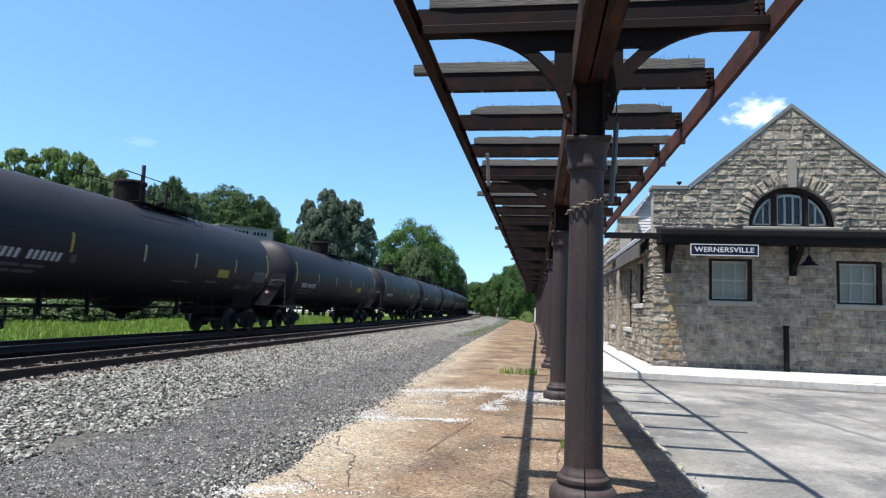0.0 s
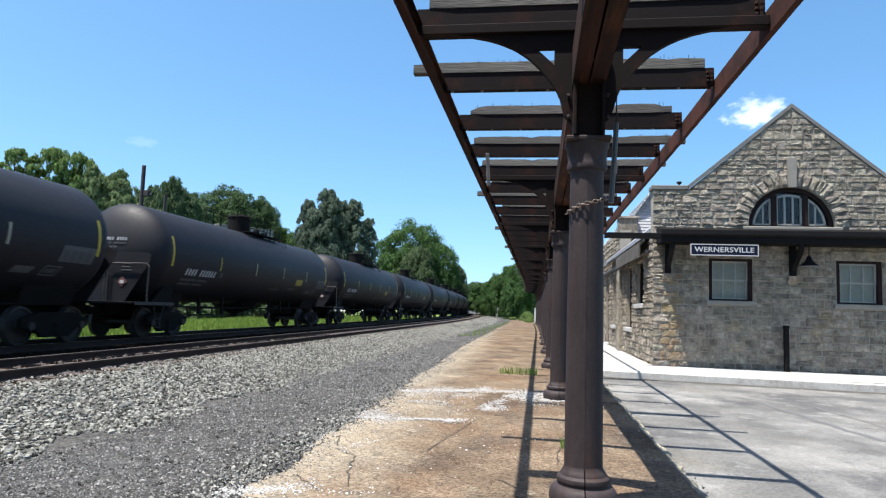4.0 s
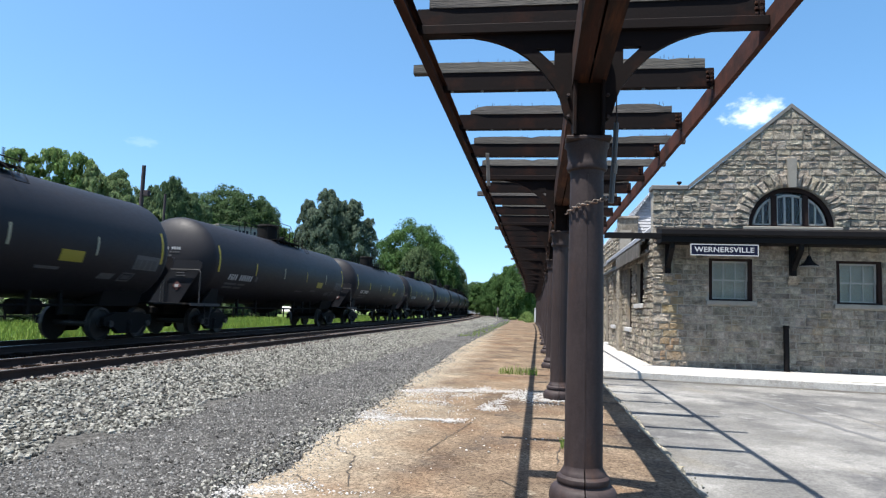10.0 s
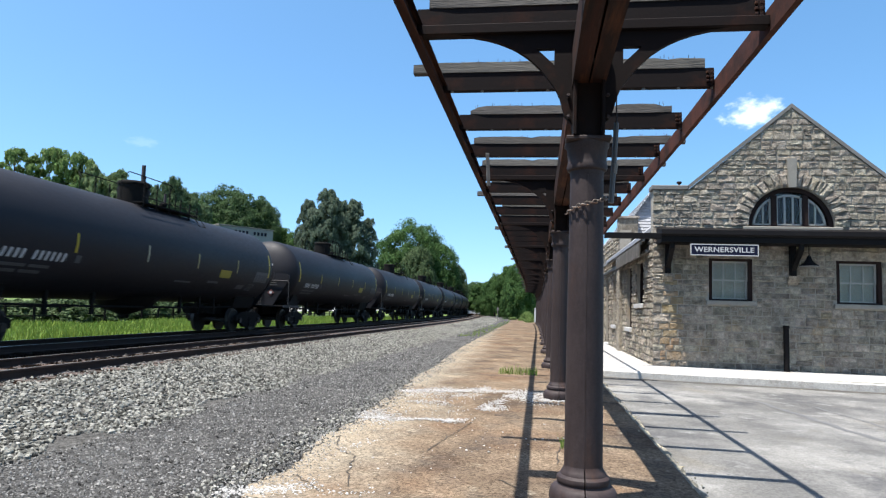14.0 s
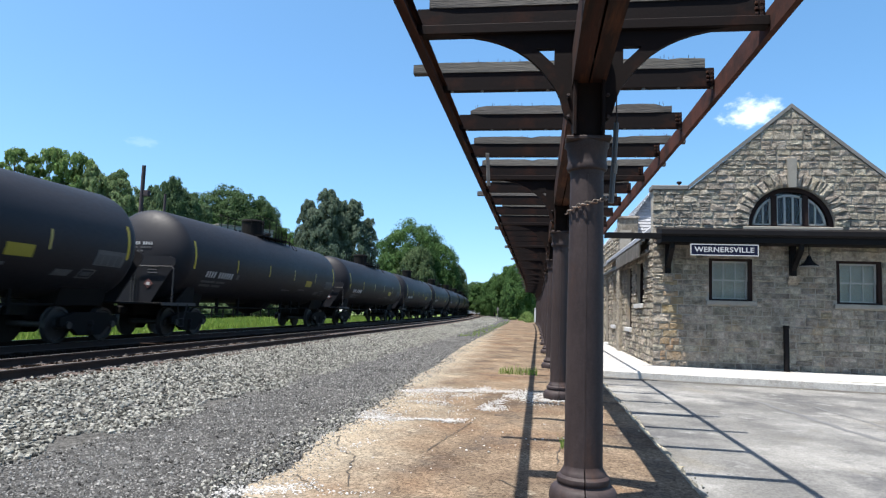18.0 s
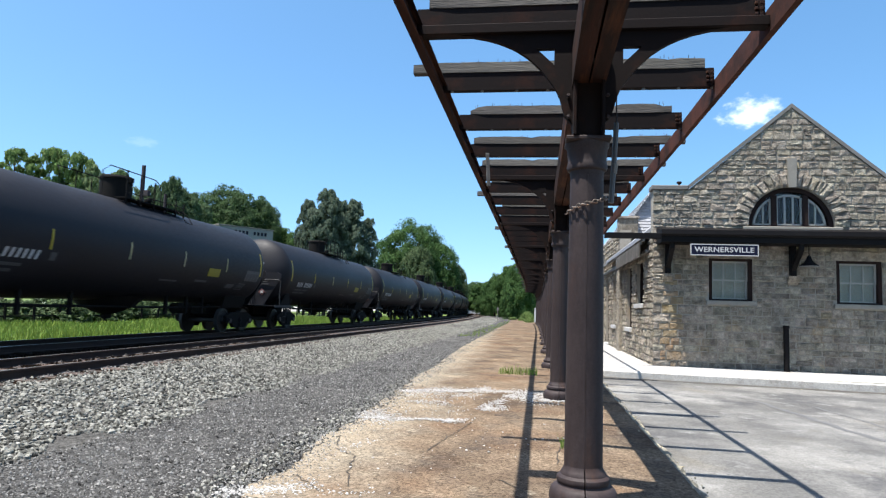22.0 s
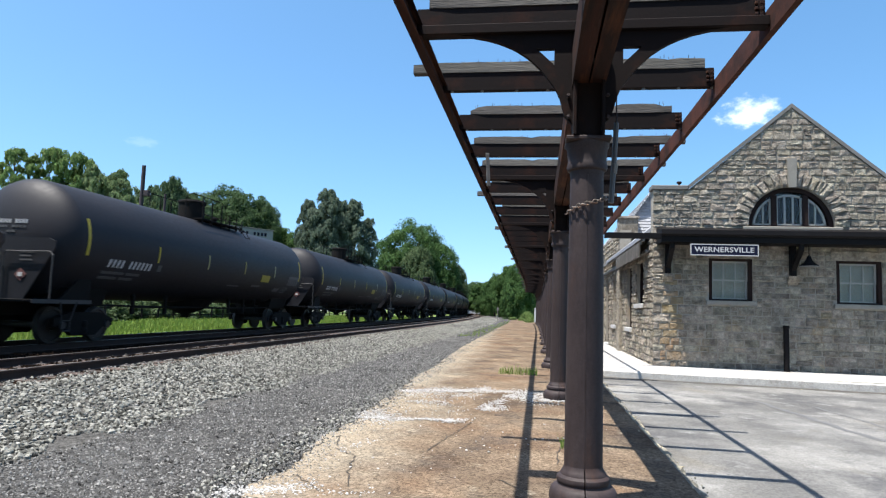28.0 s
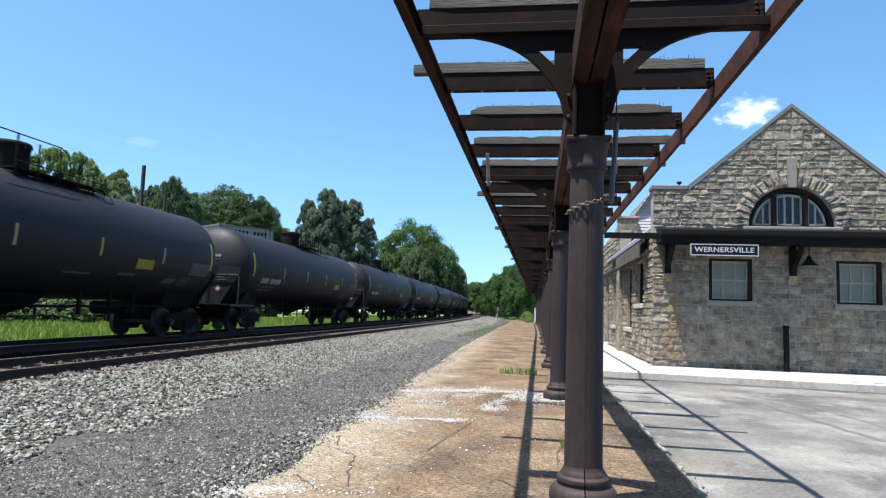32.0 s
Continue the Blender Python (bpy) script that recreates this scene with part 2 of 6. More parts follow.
M["leaf_olive"] = leafy("olive_leaves", (0.045, 0.075, 0.032), (0.11, 0.155, 0.07))
M["leaf_bush"] = leafy("shrub_leaves", (0.09, 0.145, 0.04), (0.2, 0.28, 0.09))
M["blade"] = leafy("grass_blades", (0.0999, 0.16, 0.0268), (0.214, 0.299, 0.0651))
M["pole"] = mat("creosoted_pole", (0.01872, 0.01373, 0.01872), (0.04368, 0.03432, 0.04056), 0.9, 0, 3, 30, 0.4, 0.01, stretch=(2, 2, 0.3))
M["white_grit"] = mat("white_limestone_chips", (0.24, 0.23, 0.21), (0.47, 0.46, 0.44), 0.9, 0, 8, 60, 0.3, 0.004, per=0.25)


def glass(name, colour, rough):
    m = bpy.data.materials.new(name)
    m.use_nodes = True
    b = m.node_tree.nodes["Principled BSDF"]
    b.inputs["Base Color"].default_value = (*colour, 1)
    b.inputs["Roughness"].default_value = rough
    b.inputs["Transmission Weight"].default_value = 1.0
    b.inputs["IOR"].default_value = 1.3
    return m


M["glass"] = glass("window_glass", (0.93, 0.94, 0.9), 0.03)


# ---- mesh building ----
class G:
    """Vertices and faces gathered for one mesh."""

    def __init__(self):
        self.v, self.f = [], []

    def add(self, verts, faces):
        o = len(self.v)
        self.v.extend(tuple(p) for p in verts)
        self.f.extend([o + i for i in f] for f in faces)
        return self

    def box(self, x0, x1, y0, y1, z0, z1, bev=0.0):
        if bev <= 0:
            v = [(x, y, z) for z in (z0, z1) for y in (y0, y1) for x in (x0, x1)]
            return self.add(v, [(0, 2, 3, 1), (4, 5, 7, 6), (0, 1, 5, 4), (2, 6, 7, 3), (0, 4, 6, 2), (1, 3, 7, 5)])
        b = min(bev, (x1 - x0) * 0.45, (y1 - y0) * 0.45, (z1 - z0) * 0.45)
        rings = []
        for z, i in ((z0, b), (z0 + b, 0), (z1 - b, 0), (z1, b)):
            rings.append([(x0 + i, y0 + b, z), (x0 + b, y0 + i, z), (x1 - b, y0 + i, z), (x1 - i, y0 + b, z),
                          (x1 - i, y1 - b, z), (x1 - b, y1 - i, z), (x0 + b, y1 - i, z), (x0 + i, y1 - b, z)])
        return self.loft(rings)

    def loft(self, rings, caps=True, closed=True):
        n = len(rings[0])
        v = [p for r in rings for p in r]
        f = []
        for k in range(len(rings) - 1):
            for i in range(n if closed else n - 1):
                j = (i + 1) % n
                f.append((k * n + i, k * n + j, (k + 1) * n + j, (k + 1) * n + i))
        if caps:
            f.append(tuple(range(n))[::-1])
            f.append(tuple((len(rings) - 1) * n + i for i in range(n)))
        return self.add(v, f)

    def lathe(self, profile, cx=0, cy=0, seg=24):
        """profile: (radius, z) from the bottom up, round a vertical axis."""
        return self.loft([[(cx + r * math.cos(2 * math.pi * i / seg), cy + r * math.sin(2 * math.pi * i / seg), z)
                           for i in range(seg)] for r, z in profile])

    def along(self, axis, profile, a, b):
        """A closed profile of (u, v) points drawn out along x, y or z."""
        def at(u, v, w):
            return {"x": (w, u, v), "y": (u, w, v), "z": (u, v, w)}[axis]
        return self.loft([[at(u, v, w) for u, v in profile] for w in (a, b)])

    def tube(self, pts, r, seg=8):
        pts = [Vector(p) for p in pts]
        rings = []
        for i, p in enumerate(pts):
            d = (pts[min(i + 1, len(pts) - 1)] - pts[max(i - 1, 0)]).normalized()
            a = d.cross(Vector((0, 0, 1)) if abs(d.z) < 0.9 else Vector((1, 0, 0))).normalized()
            b = d.cross(a)
            rad = r[i] if isinstance(r, (list, tuple)) else r
            rings.append([p + (a * math.cos(2 * math.pi * k / seg) + b * math.sin(2 * math.pi * k / seg)) * rad for k in range(seg)])
        return self.loft(rings)

    def mesh(self, name, material, smooth=False):
        me = bpy.data.meshes.new(name)
        me.from_pydata(self.v, [], self.f)
        me.materials.append(material)
        bm = bmesh.new()
        bm.from_mesh(me)
        bmesh.ops.recalc_face_normals(bm, faces=bm.faces)
        bm.to_mesh(me)
        bm.free()
        if smooth:
            me.polygons.foreach_set("use_smooth", [True] * len(me.polygons))
            if smooth != "all":
                me.set_sharp_from_angle(angle=radians(35))
        return me


def part(name, g, material, parent=None, label="", smooth=False, kind=""):
    ob = new(name, g.mesh(name, material, smooth) if isinstance(g, G) else g)
    ob.parent = parent
    return tagged(ob, label, kind=kind)


def holder(name, label, category, group="", kind="", at=None):
    ob = new(name)
    ob.empty_display_size = 0.3
    if at is not None:
        ob.matrix_basis = at
    return tagged(ob, label, category, group, kind)


def big_mesh(name, verts, faces, material, parent=None):
    me = bpy.data.meshes.new(name)
    me.from_pydata(verts, [], faces)
    me.materials.append(material)
    ob = new(name, me)
    ob.parent = parent
    return ob


# ---- the line of the railway: straight, then a wide curve to the left ----
CURVE_AT, RADIUS = 40.0, 1400.0


def line(s, off=0.0):
    """Place and heading on the line that runs off metres beside the camera's own, s metres along."""
    if s <= CURVE_AT:
        return off, s, 0.0
    a = (s - CURVE_AT) / RADIUS
    return (off + RADIUS) * math.cos(a) - RADIUS, CURVE_AT + (off + RADIUS) * math.sin(a), a


def strip(g, stations, edges):
    """A sheet along the line: edges are (offset, height) across it."""
    rows = []
    for s in stations:
        rows.append([(line(s, o)[0], line(s, o)[1], z) for o, z in edges])
    n = len(edges)
    v = [p for r in rows for p in r]
    f = [(k * n + i, k * n + i + 1, (k + 1) * n + i + 1, (k + 1) * n + i) for k in range(len(rows) - 1) for i in range(n - 1)]
    return g.add(v, f)


STATIONS = [-800, -200, -60, -20, 0, 10, 20, 30, 40, 55, 70, 85, 100, 120, 140, 160, 190, 220, 260, 320, 400, 500, 650, 800, 950]
TRAIN_X, NEAR_X = -13.289, -9.347
PLAT = -0.17


def plat_z(x):
    """The platform falls a little towards the parking lot."""
    return PLAT - max(0.0, x - 0.2) * 0.045



def plat_edge(s):
    """The ragged track side of the platform, s metres along the line."""
    return float(np.interp(s, [4.6, 8, 13.6, 25.5, 54, 100], [-2.12, -2.27, -2.42, -2.85, -3.15, -2.75])) + 0.1 * noise.noise(Vector((s * 0.8, 3.1, 0))) \
        + (0.11 * noise.noise(Vector((s * 2.7, 7.7, 0))) + 0.07 * noise.noise(Vector((s * 7.3, 1.7, 0)))) * (1 if s < 18 else 0.3)


# ---- ground, beds and tracks ----
g = G()
g.add([(-3000, -3000, -0.62), (3000, -3000, -0.62), (3000, 3000, -0.62), (-3000, 3000, -0.62)], [(0, 1, 2, 3)])
ground = part("ground", g, M["ground"], label="flat grassy ground with dry patches", kind="structure")
ground["category"] = "ground"
g = strip(G(), STATIONS, [(-60, -0.6), (-40, -0.3), (-16.4, -0.28), (-15.9, -0.34)])
tagged(part("grass_verge", g, M["ground"], label="sunlit green grass strip beside the track", kind="structure"), category="grass")
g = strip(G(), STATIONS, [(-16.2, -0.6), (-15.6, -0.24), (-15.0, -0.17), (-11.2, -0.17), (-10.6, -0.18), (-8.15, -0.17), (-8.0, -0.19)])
tagged(part("track_bed", g, M["dark_bed"], label="oily ballast under the two tracks, darkened for the train's shade", kind="structure"), category="ballast")
g = strip(G(), STATIONS, [(-8.1, -0.195), (-7.6, -0.17), (-6.8, -0.2), (-5.6, -0.3), (-4.8, -0.35), (-4.5, -0.42)])
tagged(part("ballast_shoulder", g, M["ballast_bed"], label="pale grey crushed stone ballast shoulder", kind="structure"), category="ballast")
g = strip(G(), STATIONS, [(-5.3, -0.4), (-4.7, -0.345), (-3.2, -0.33), (-2.3, -0.27), (-1.7, -0.29)])
tagged(part("grit_path", g, M["grit"], label="dark grey fine gravel beside the platform", kind="structure"), category="gravel")


def rail_profile(w):
    return [(-0.075, -0.172), (0.075, -0.172), (0.075, -0.158), (0.012, -0.14), (0.009, -0.045), (w, -0.034), (w, -0.006), (w - 0.008, 0),
            (-w + 0.008, 0), (-w, -0.006), (-w, -0.034), (-0.009, -0.045), (-0.012, -0.14), (-0.075, -0.158)]


def rail(off, parent):
    g = G()
    prof = rail_profile(0.037)
    st = [s for s in STATIONS if s > -400]
    g.loft([[(line(s, off + u)[0], line(s, off + u)[1], v) for u, v in prof] for s in st])
    ob = part("rail", g, M["rail_side"], parent, "rusty steel rail")
    g = strip(G(), st, [(off - 0.03, 0.003), (off + 0.03, 0.003)])
    part("rail_head", g, M["rail_head"], ob, "rail head worn bright")


# darker tie copy: the passing train's shade is put into its colour
M["tie_shaded"] = mat("shaded_tie", (0.009, 0.0065, 0.005), (0.03, 0.021, 0.016), 0.95, 0, 4, 30, 0.7, 0.01, per=0.3, stretch=(0.3, 2, 2), spec=0.05)
shaded_tie_mesh = G().box(-1.3, 1.3, -0.115, 0.115, -0.35, -0.155, 0.02).mesh("tie", M["tie_shaded"])
tie_mesh = G().box(-1.3, 1.3, -0.115, 0.115, -0.35, -0.155, 0.02).mesh("tie", M["tie"])
plate_mesh = G().box(-0.19, 0.19, -0.1, 0.1, -0.16, -0.146).box(-0.13, -0.1, -0.05, -0.02, -0.146, -0.115).box(0.1, 0.13, 0.02, 0.05, -0.146, -0.115).mesh("tie_plate", M["plate"])
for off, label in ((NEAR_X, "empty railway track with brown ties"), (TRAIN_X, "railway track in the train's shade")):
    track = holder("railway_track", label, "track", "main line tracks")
    for side in (-0.7525, 0.7525):
        rail(off + side, track)
    far = G()
    for i in range(300):
        s = 2.0 + i * 0.56
        x, y, a = line(s, off + random.uniform(-0.05, 0.05))
        if i < 200:
            t = new("tie", tie_mesh if off == NEAR_X else shaded_tie_mesh)
            t.parent = track
            t.matrix_basis = pose(x, y, random.uniform(-0.012, 0.006), 0, 0, math.degrees(a) + random.uniform(-1, 1))
            if off == NEAR_X and i < 110:
                for side in (-0.7525, 0.7525):
                    p = new("tie_plate", plate_mesh)
                    p.parent = t
                    p.location = (side, 0, 0)
        else:
            far.box(x - 1.3, x + 1.3, y - 0.115, y + 0.115, -0.35, -0.155)
    tagged(part("distant_ties", far, M["tie"], track), kind="stuff")

# platform: slabs of stained concrete, broken along the track side
g = strip(G(), [-30, -10, 0, 3, 10, 20, 30, 40, 55, 70, 85, 100, 125], [(-1.95, -0.7), (-1.95, PLAT - 0.03), (0.2, PLAT - 0.03), (1.36, plat_z(1.36) - 0.03), (1.36, -0.7)])
platform = part("platform", g, M["platform"], label="long low platform of stained worn concrete", kind="structure")
platform["category"] = "platform"

# station sidewalk and parking lot
g = G().add([(1.4, -40, -0.44), (60, -40, -0.6), (60, 18.4, -0.75), (1.4, 19.4, -0.45)], [(0, 1, 2, 3)])
tagged(part("parking_lot", g, M["lot"], label="worn pale grey asphalt parking lot with tar streaks", kind="structure"), category="asphalt")

# ---- platform canopy ----
COL_X, COL_Y, BAY, STEP = 0.355, 5.10, 5.915, 1.479
X_L, X_R = -1.06, 1.79
Z_B = 3.53


def half_round(profile, sx, gap):
    """One half of a turned shape, split down the middle with half a seam's gap."""
    rings = []
    for r, z in profile:
        a = math.acos(gap / r)
        rings.append([(sx * r * math.cos(a - 2 * a * i / 16), r * math.sin(a - 2 * a * i / 16), z) for i in range(17)])
    return G().loft(rings)


def column_thing():
    col = holder("canopy_column", "dark brown painted iron column with moulded base", "column", "canopy columns")
    # base and shaft are each cast in two halves with an open seam
    for sx in (-1, 1):
        part("base_half", half_round([(0.236, PLAT - 0.03), (0.245, PLAT + 0.0), (0.25, PLAT + 0.045), (0.247, PLAT + 0.085), (0.235, PLAT + 0.115), (0.213, PLAT + 0.135), (0.192, PLAT + 0.139),
                                      (0.187, PLAT + 0.15), (0.194, PLAT + 0.16), (0.198, PLAT + 0.178), (0.194, PLAT + 0.198), (0.18, PLAT + 0.21), (0.17, PLAT + 0.215), (0.168, PLAT + 0.227), (0.157, PLAT + 0.243), (0.146, PLAT + 0.262), (0.142, PLAT + 0.28)], sx, 0.0045), M["iron"], col, smooth=True)
        part("shaft_half", half_round([(0.142, PLAT + 0.26), (0.14, 0.6), (0.136, 1.3), (0.126, 2.3)], sx, 0.0009), M["iron"], col, smooth=True)
    part("capital", G().lathe([(0.127, 2.29), (0.13, 2.325), (0.15, 2.335), (0.157, 2.36), (0.15, 2.385), (0.148, 2.41), (0.155, 2.5), (0.168, 2.52), (0.168, 2.55)], seg=32), M["iron"], col, smooth=True)
    part("neck_plate", G().box(-0.17, 0.17, -0.17, 0.17, 2.545, 2.58, 0.008), M["iron"], col)
    part("post", G().box(-0.1, 0.1, -0.12, 0.12, 2.58, 3.52, 0.01), M["rust_shaded"], col)
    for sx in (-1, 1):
        part("post_flange", G().box(sx * 0.105 - 0.012, sx * 0.105 + 0.012, -0.19, 0.19, 2.58, 3.3, 0.004), M["rust_shaded"], col)
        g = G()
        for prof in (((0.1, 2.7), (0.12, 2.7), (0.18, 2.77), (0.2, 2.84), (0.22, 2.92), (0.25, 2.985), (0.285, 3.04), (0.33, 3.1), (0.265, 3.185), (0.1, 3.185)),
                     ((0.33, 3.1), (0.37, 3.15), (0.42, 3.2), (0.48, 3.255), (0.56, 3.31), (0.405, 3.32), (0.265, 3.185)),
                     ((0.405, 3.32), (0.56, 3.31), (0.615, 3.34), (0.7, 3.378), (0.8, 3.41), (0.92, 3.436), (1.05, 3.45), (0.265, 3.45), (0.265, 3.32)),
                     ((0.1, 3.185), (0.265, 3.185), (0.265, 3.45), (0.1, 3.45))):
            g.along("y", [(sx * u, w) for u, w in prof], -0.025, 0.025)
        part("bracket", g, M["rust_shaded"], col, "curved iron knee bracket with a triangular opening")
        part("top_plate", G().box(min(sx * 0.1, sx * 1.34), max(sx * 0.1, sx * 1.34), -0.06, 0.06, 3.45, 3.53, 0.006), M["rust_shaded"], col)
        for zz in (2.76, 2.93):
            part("bolt", G().lathe([(0.016, 0), (0.016, 0.014), (0.009, 0.02)], seg=6), M["iron"], col).matrix_basis = pose(sx * 0.15, -0.1 + 0.07, zz, 90, 0, 0)
    return col


first = column_thing()
columns = [first]
n_col = 13
for i in range(n_col):
    x, y, a = line(COL_Y + i * BAY, COL_X)
    m = pose(x, y, 0, 0, 0, math.degrees(a))
    if i == 0:
        first.matrix_basis = m
    else:
        columns.append(copy_thing(first, m))

canopy = holder("canopy_frame", "roofless rusty steel and timber platform canopy frame", "canopy")
END = COL_Y + (n_col - 1) * BAY + 0.9
CAN_ST = [1.9, 8, 14, 20, 26, 32, 38, 44, 50, 56, 62, 68, 73, END]


def sweep(off, prof, st):
    return G().loft([[(line(s, off + u)[0], line(s, off + u)[1], v) for u, v in prof] for s in st])


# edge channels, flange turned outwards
for off, fl, paint in ((X_L, 0.075, "rust"), (X_R - 0.095, 0.05, "rust_sunlit")):
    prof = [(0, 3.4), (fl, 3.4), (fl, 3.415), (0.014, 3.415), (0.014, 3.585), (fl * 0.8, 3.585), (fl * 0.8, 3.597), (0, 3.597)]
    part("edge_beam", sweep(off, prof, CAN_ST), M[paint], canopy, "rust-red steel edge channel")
# middle girder: two channels back to back
for u0, u1 in ((-0.125, -0.008), (0.008, 0.125)):
    c = u0 if u0 < 0 else u1 - 0.016
    prof = [(u0, 3.0), (u1, 3.0), (u1, 3.016), (c + 0.016, 3.016), (c + 0.016, 3.3), (u1, 3.3), (u1, 3.316), (u0, 3.316)] if u0 < 0 else \
           [(u0, 3.0), (u1, 3.0), (u1, 3.316), (u0, 3.316), (u0, 3.3), (c, 3.3), (c, 3.016), (u0, 3.016)]
    part("middle_girder", sweep(COL_X, prof, CAN_ST), M["rust"], canopy, "rusty middle girder channel")
n_beam = int((END - 2.1) / STEP) + 1
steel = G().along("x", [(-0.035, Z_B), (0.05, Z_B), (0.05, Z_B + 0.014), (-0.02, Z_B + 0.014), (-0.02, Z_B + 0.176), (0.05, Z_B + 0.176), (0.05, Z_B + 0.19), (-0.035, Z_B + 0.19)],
                  X_L + 0.015 - COL_X, X_R - 0.1 - COL_X).mesh("cross_beam", M["rust_shaded"])


def plank(x0, x1, seed):
    """A nailing timber with ragged, split ends and bent nails on top of a steel beam."""
    r = random.Random(seed)
    g = G()
    n = 26
    lo = Z_B + 0.19
    rings = []
    for k in range(n):
        x = x0 + (x1 - x0) * k / (n - 1)
        e = max(0.0, 1 - min(k, n - 1 - k) / 2.0) * r.uniform(0.01, 0.04)
        t = lo + 0.112 - e - r.uniform(0, 0.005) - (0.02 if r.random() < 0.12 else 0)
        rings.append([(x, -0.045 + e * 0.3, lo + e * 0.3), (x, 0.05, lo), (x, 0.05 - r.uniform(0, 0.01), t), (x, -0.045 + r.uniform(0, 0.01), t)])
    g.loft(rings)
    for k in range(24):
        x = r.uniform(x0 + 0.05, x1 - 0.05)
        g.tube([(x, r.uniform(-0.03, 0.03), lo + 0.08), (x + r.uniform(-0.015, 0.015), 0, lo + 0.11 + r.uniform(0.015, 0.05))], 0.003, 3)
    return g


timbers = [plank(-1.72, 1.25, 1), plank(-1.26, 1.22, 2), plank(-1.36, 1.7, 3), plank(-1.3, 1.3, 4)]
timbers = [t.mesh("nailing_timber", M["grey_wood"]) for t in timbers]
lean_order = [3, 1, 3, 0, 1, 2]
for i in range(n_beam):
    s = COL_Y + 0.09 - 2 * STEP + i * STEP
    x, y, a = line(s, COL_X)
    b = new("cross_beam", steel)
    b.parent, b.matrix_basis = canopy, pose(x, y, 0, 0, 0, math.degrees(a))
    t = new("nailing_timber", timbers[lean_order[i] if i < 6 else i % 4])
    t.parent, t.matrix_basis = canopy, pose(x, y, 0, 0, 0, math.degrees(a))

bolt = G().lathe([(0.017, 0), (0.017, -0.014), (0.008, -0.02)][::-1], seg=6).mesh("bolt", M["coping"])
for i in range(7):
    x, y, a = line(COL_Y + 0.09 - 2 * STEP + i * STEP, COL_X)
    for off in (-1.3, -0.98, -0.62, -0.3, 0.32, 0.66, 1.0, 1.32):
        b = new("bolt", bolt)
        b.parent, b.matrix_basis = canopy, pose(x + off, y - 0.012, Z_B + 0.002)

# riveted angles where the beams meet the edge channels
angle = G().box(-0.012, 0.0, -0.05, -0.036, Z_B + 0.02, Z_B + 0.17).box(-0.012, 0.0, -0.036, 0.05, Z_B + 0.02, Z_B + 0.17)
for z in (0.05, 0.095, 0.14):
    angle.box(-0.04, -0.012, -0.062, -0.05, Z_B + z - 0.013, Z_B + z + 0.013, 0.004).box(-0.075, -0.05, -0.062, -0.036, Z_B + z - 0.012, Z_B + z + 0.012, 0.004)
angle_mesh = angle.mesh("end_angle", M["rust"])
for i in range(9):
    x, y, a = line(COL_Y + 0.09 - 2 * STEP + i * STEP, COL_X)
    b = new("end_angle", angle_mesh)
    b.parent, b.matrix_basis = canopy, pose(x + X_R - 0.1 - COL_X, y, 0)

# ---- station building ----
WY, WX0, WX1, WXC = 19.5, 3.27, 10.89, 7.08
BASE, SHOULDER, APEX = -0.3, 4.9, 7.3
RAKE0 = 4.24
WIN_Z0, WIN_Z1 = 1.72, 2.92
ARCH_X, ARCH_Z, ARCH_R = 7.03, 3.85, 1.15


def rake(x):
    d = abs(x - WXC)
    return SHOULDER + max(0.0, (WXC - RAKE0 - d)) * (APEX - SHOULDER) / (WXC - RAKE0)


station = holder("station_building", "small tan fieldstone station building with gabled front", "building")


def wall_cells(xs, zs, inside, y0, y1):
    """One slab of wall with real openings: the cells where inside(x, z) holds, drawn back from y0 to y1."""
    bm = bmesh.new()
    vs = {}
    for i in range(len(xs) - 1):
        for k in range(len(zs) - 1):
            if inside((xs[i] + xs[i + 1]) / 2, (zs[k] + zs[k + 1]) / 2):
                q = []
                for a, b in ((i, k), (i + 1, k), (i + 1, k + 1), (i, k + 1)):
                    if (a, b) not in vs:
                        vs[a, b] = bm.verts.new((xs[a], y0, zs[b]))
                    q.append(vs[a, b])
                bm.faces.new(q)
    back = bmesh.ops.extrude_face_region(bm, geom=bm.faces[:])
    bmesh.ops.translate(bm, vec=(0, y1 - y0, 0), verts=[e for e in back["geom"] if isinstance(e, bmesh.types.BMVert)])
    bm.verts.index_update()
    g = G().add([v.co[:] for v in bm.verts], [[v.index for v in f.verts] for f in bm.faces])
    bm.free()
    return g


WINS = [(4.80, 5.98), (8.18, 9.36)]
g = G()
T = 0.45
# lower front wall between the openings
xs = [WX0, 4.80, 5.98, 8.18, 9.36, WX1]
zs = [BASE, WIN_Z0, WIN_Z1, ARCH_Z]
g = wall_cells(xs, zs, lambda x, z: not (WIN_Z0 < z < WIN_Z1 and any(a < x < b for a, b in WINS)), WY, WY + T)
wall_front = part("wall_front", g, M["mortar"], station, "tan stone front wall with pale joints")
g = G()
# gable above, with the half-round opening
outer = [(WX0, ARCH_Z), (WX0, SHOULDER), (RAKE0, SHOULDER), (WXC, APEX), (2 * WXC - RAKE0, SHOULDER), (WX1, SHOULDER), (WX1, ARCH_Z)]


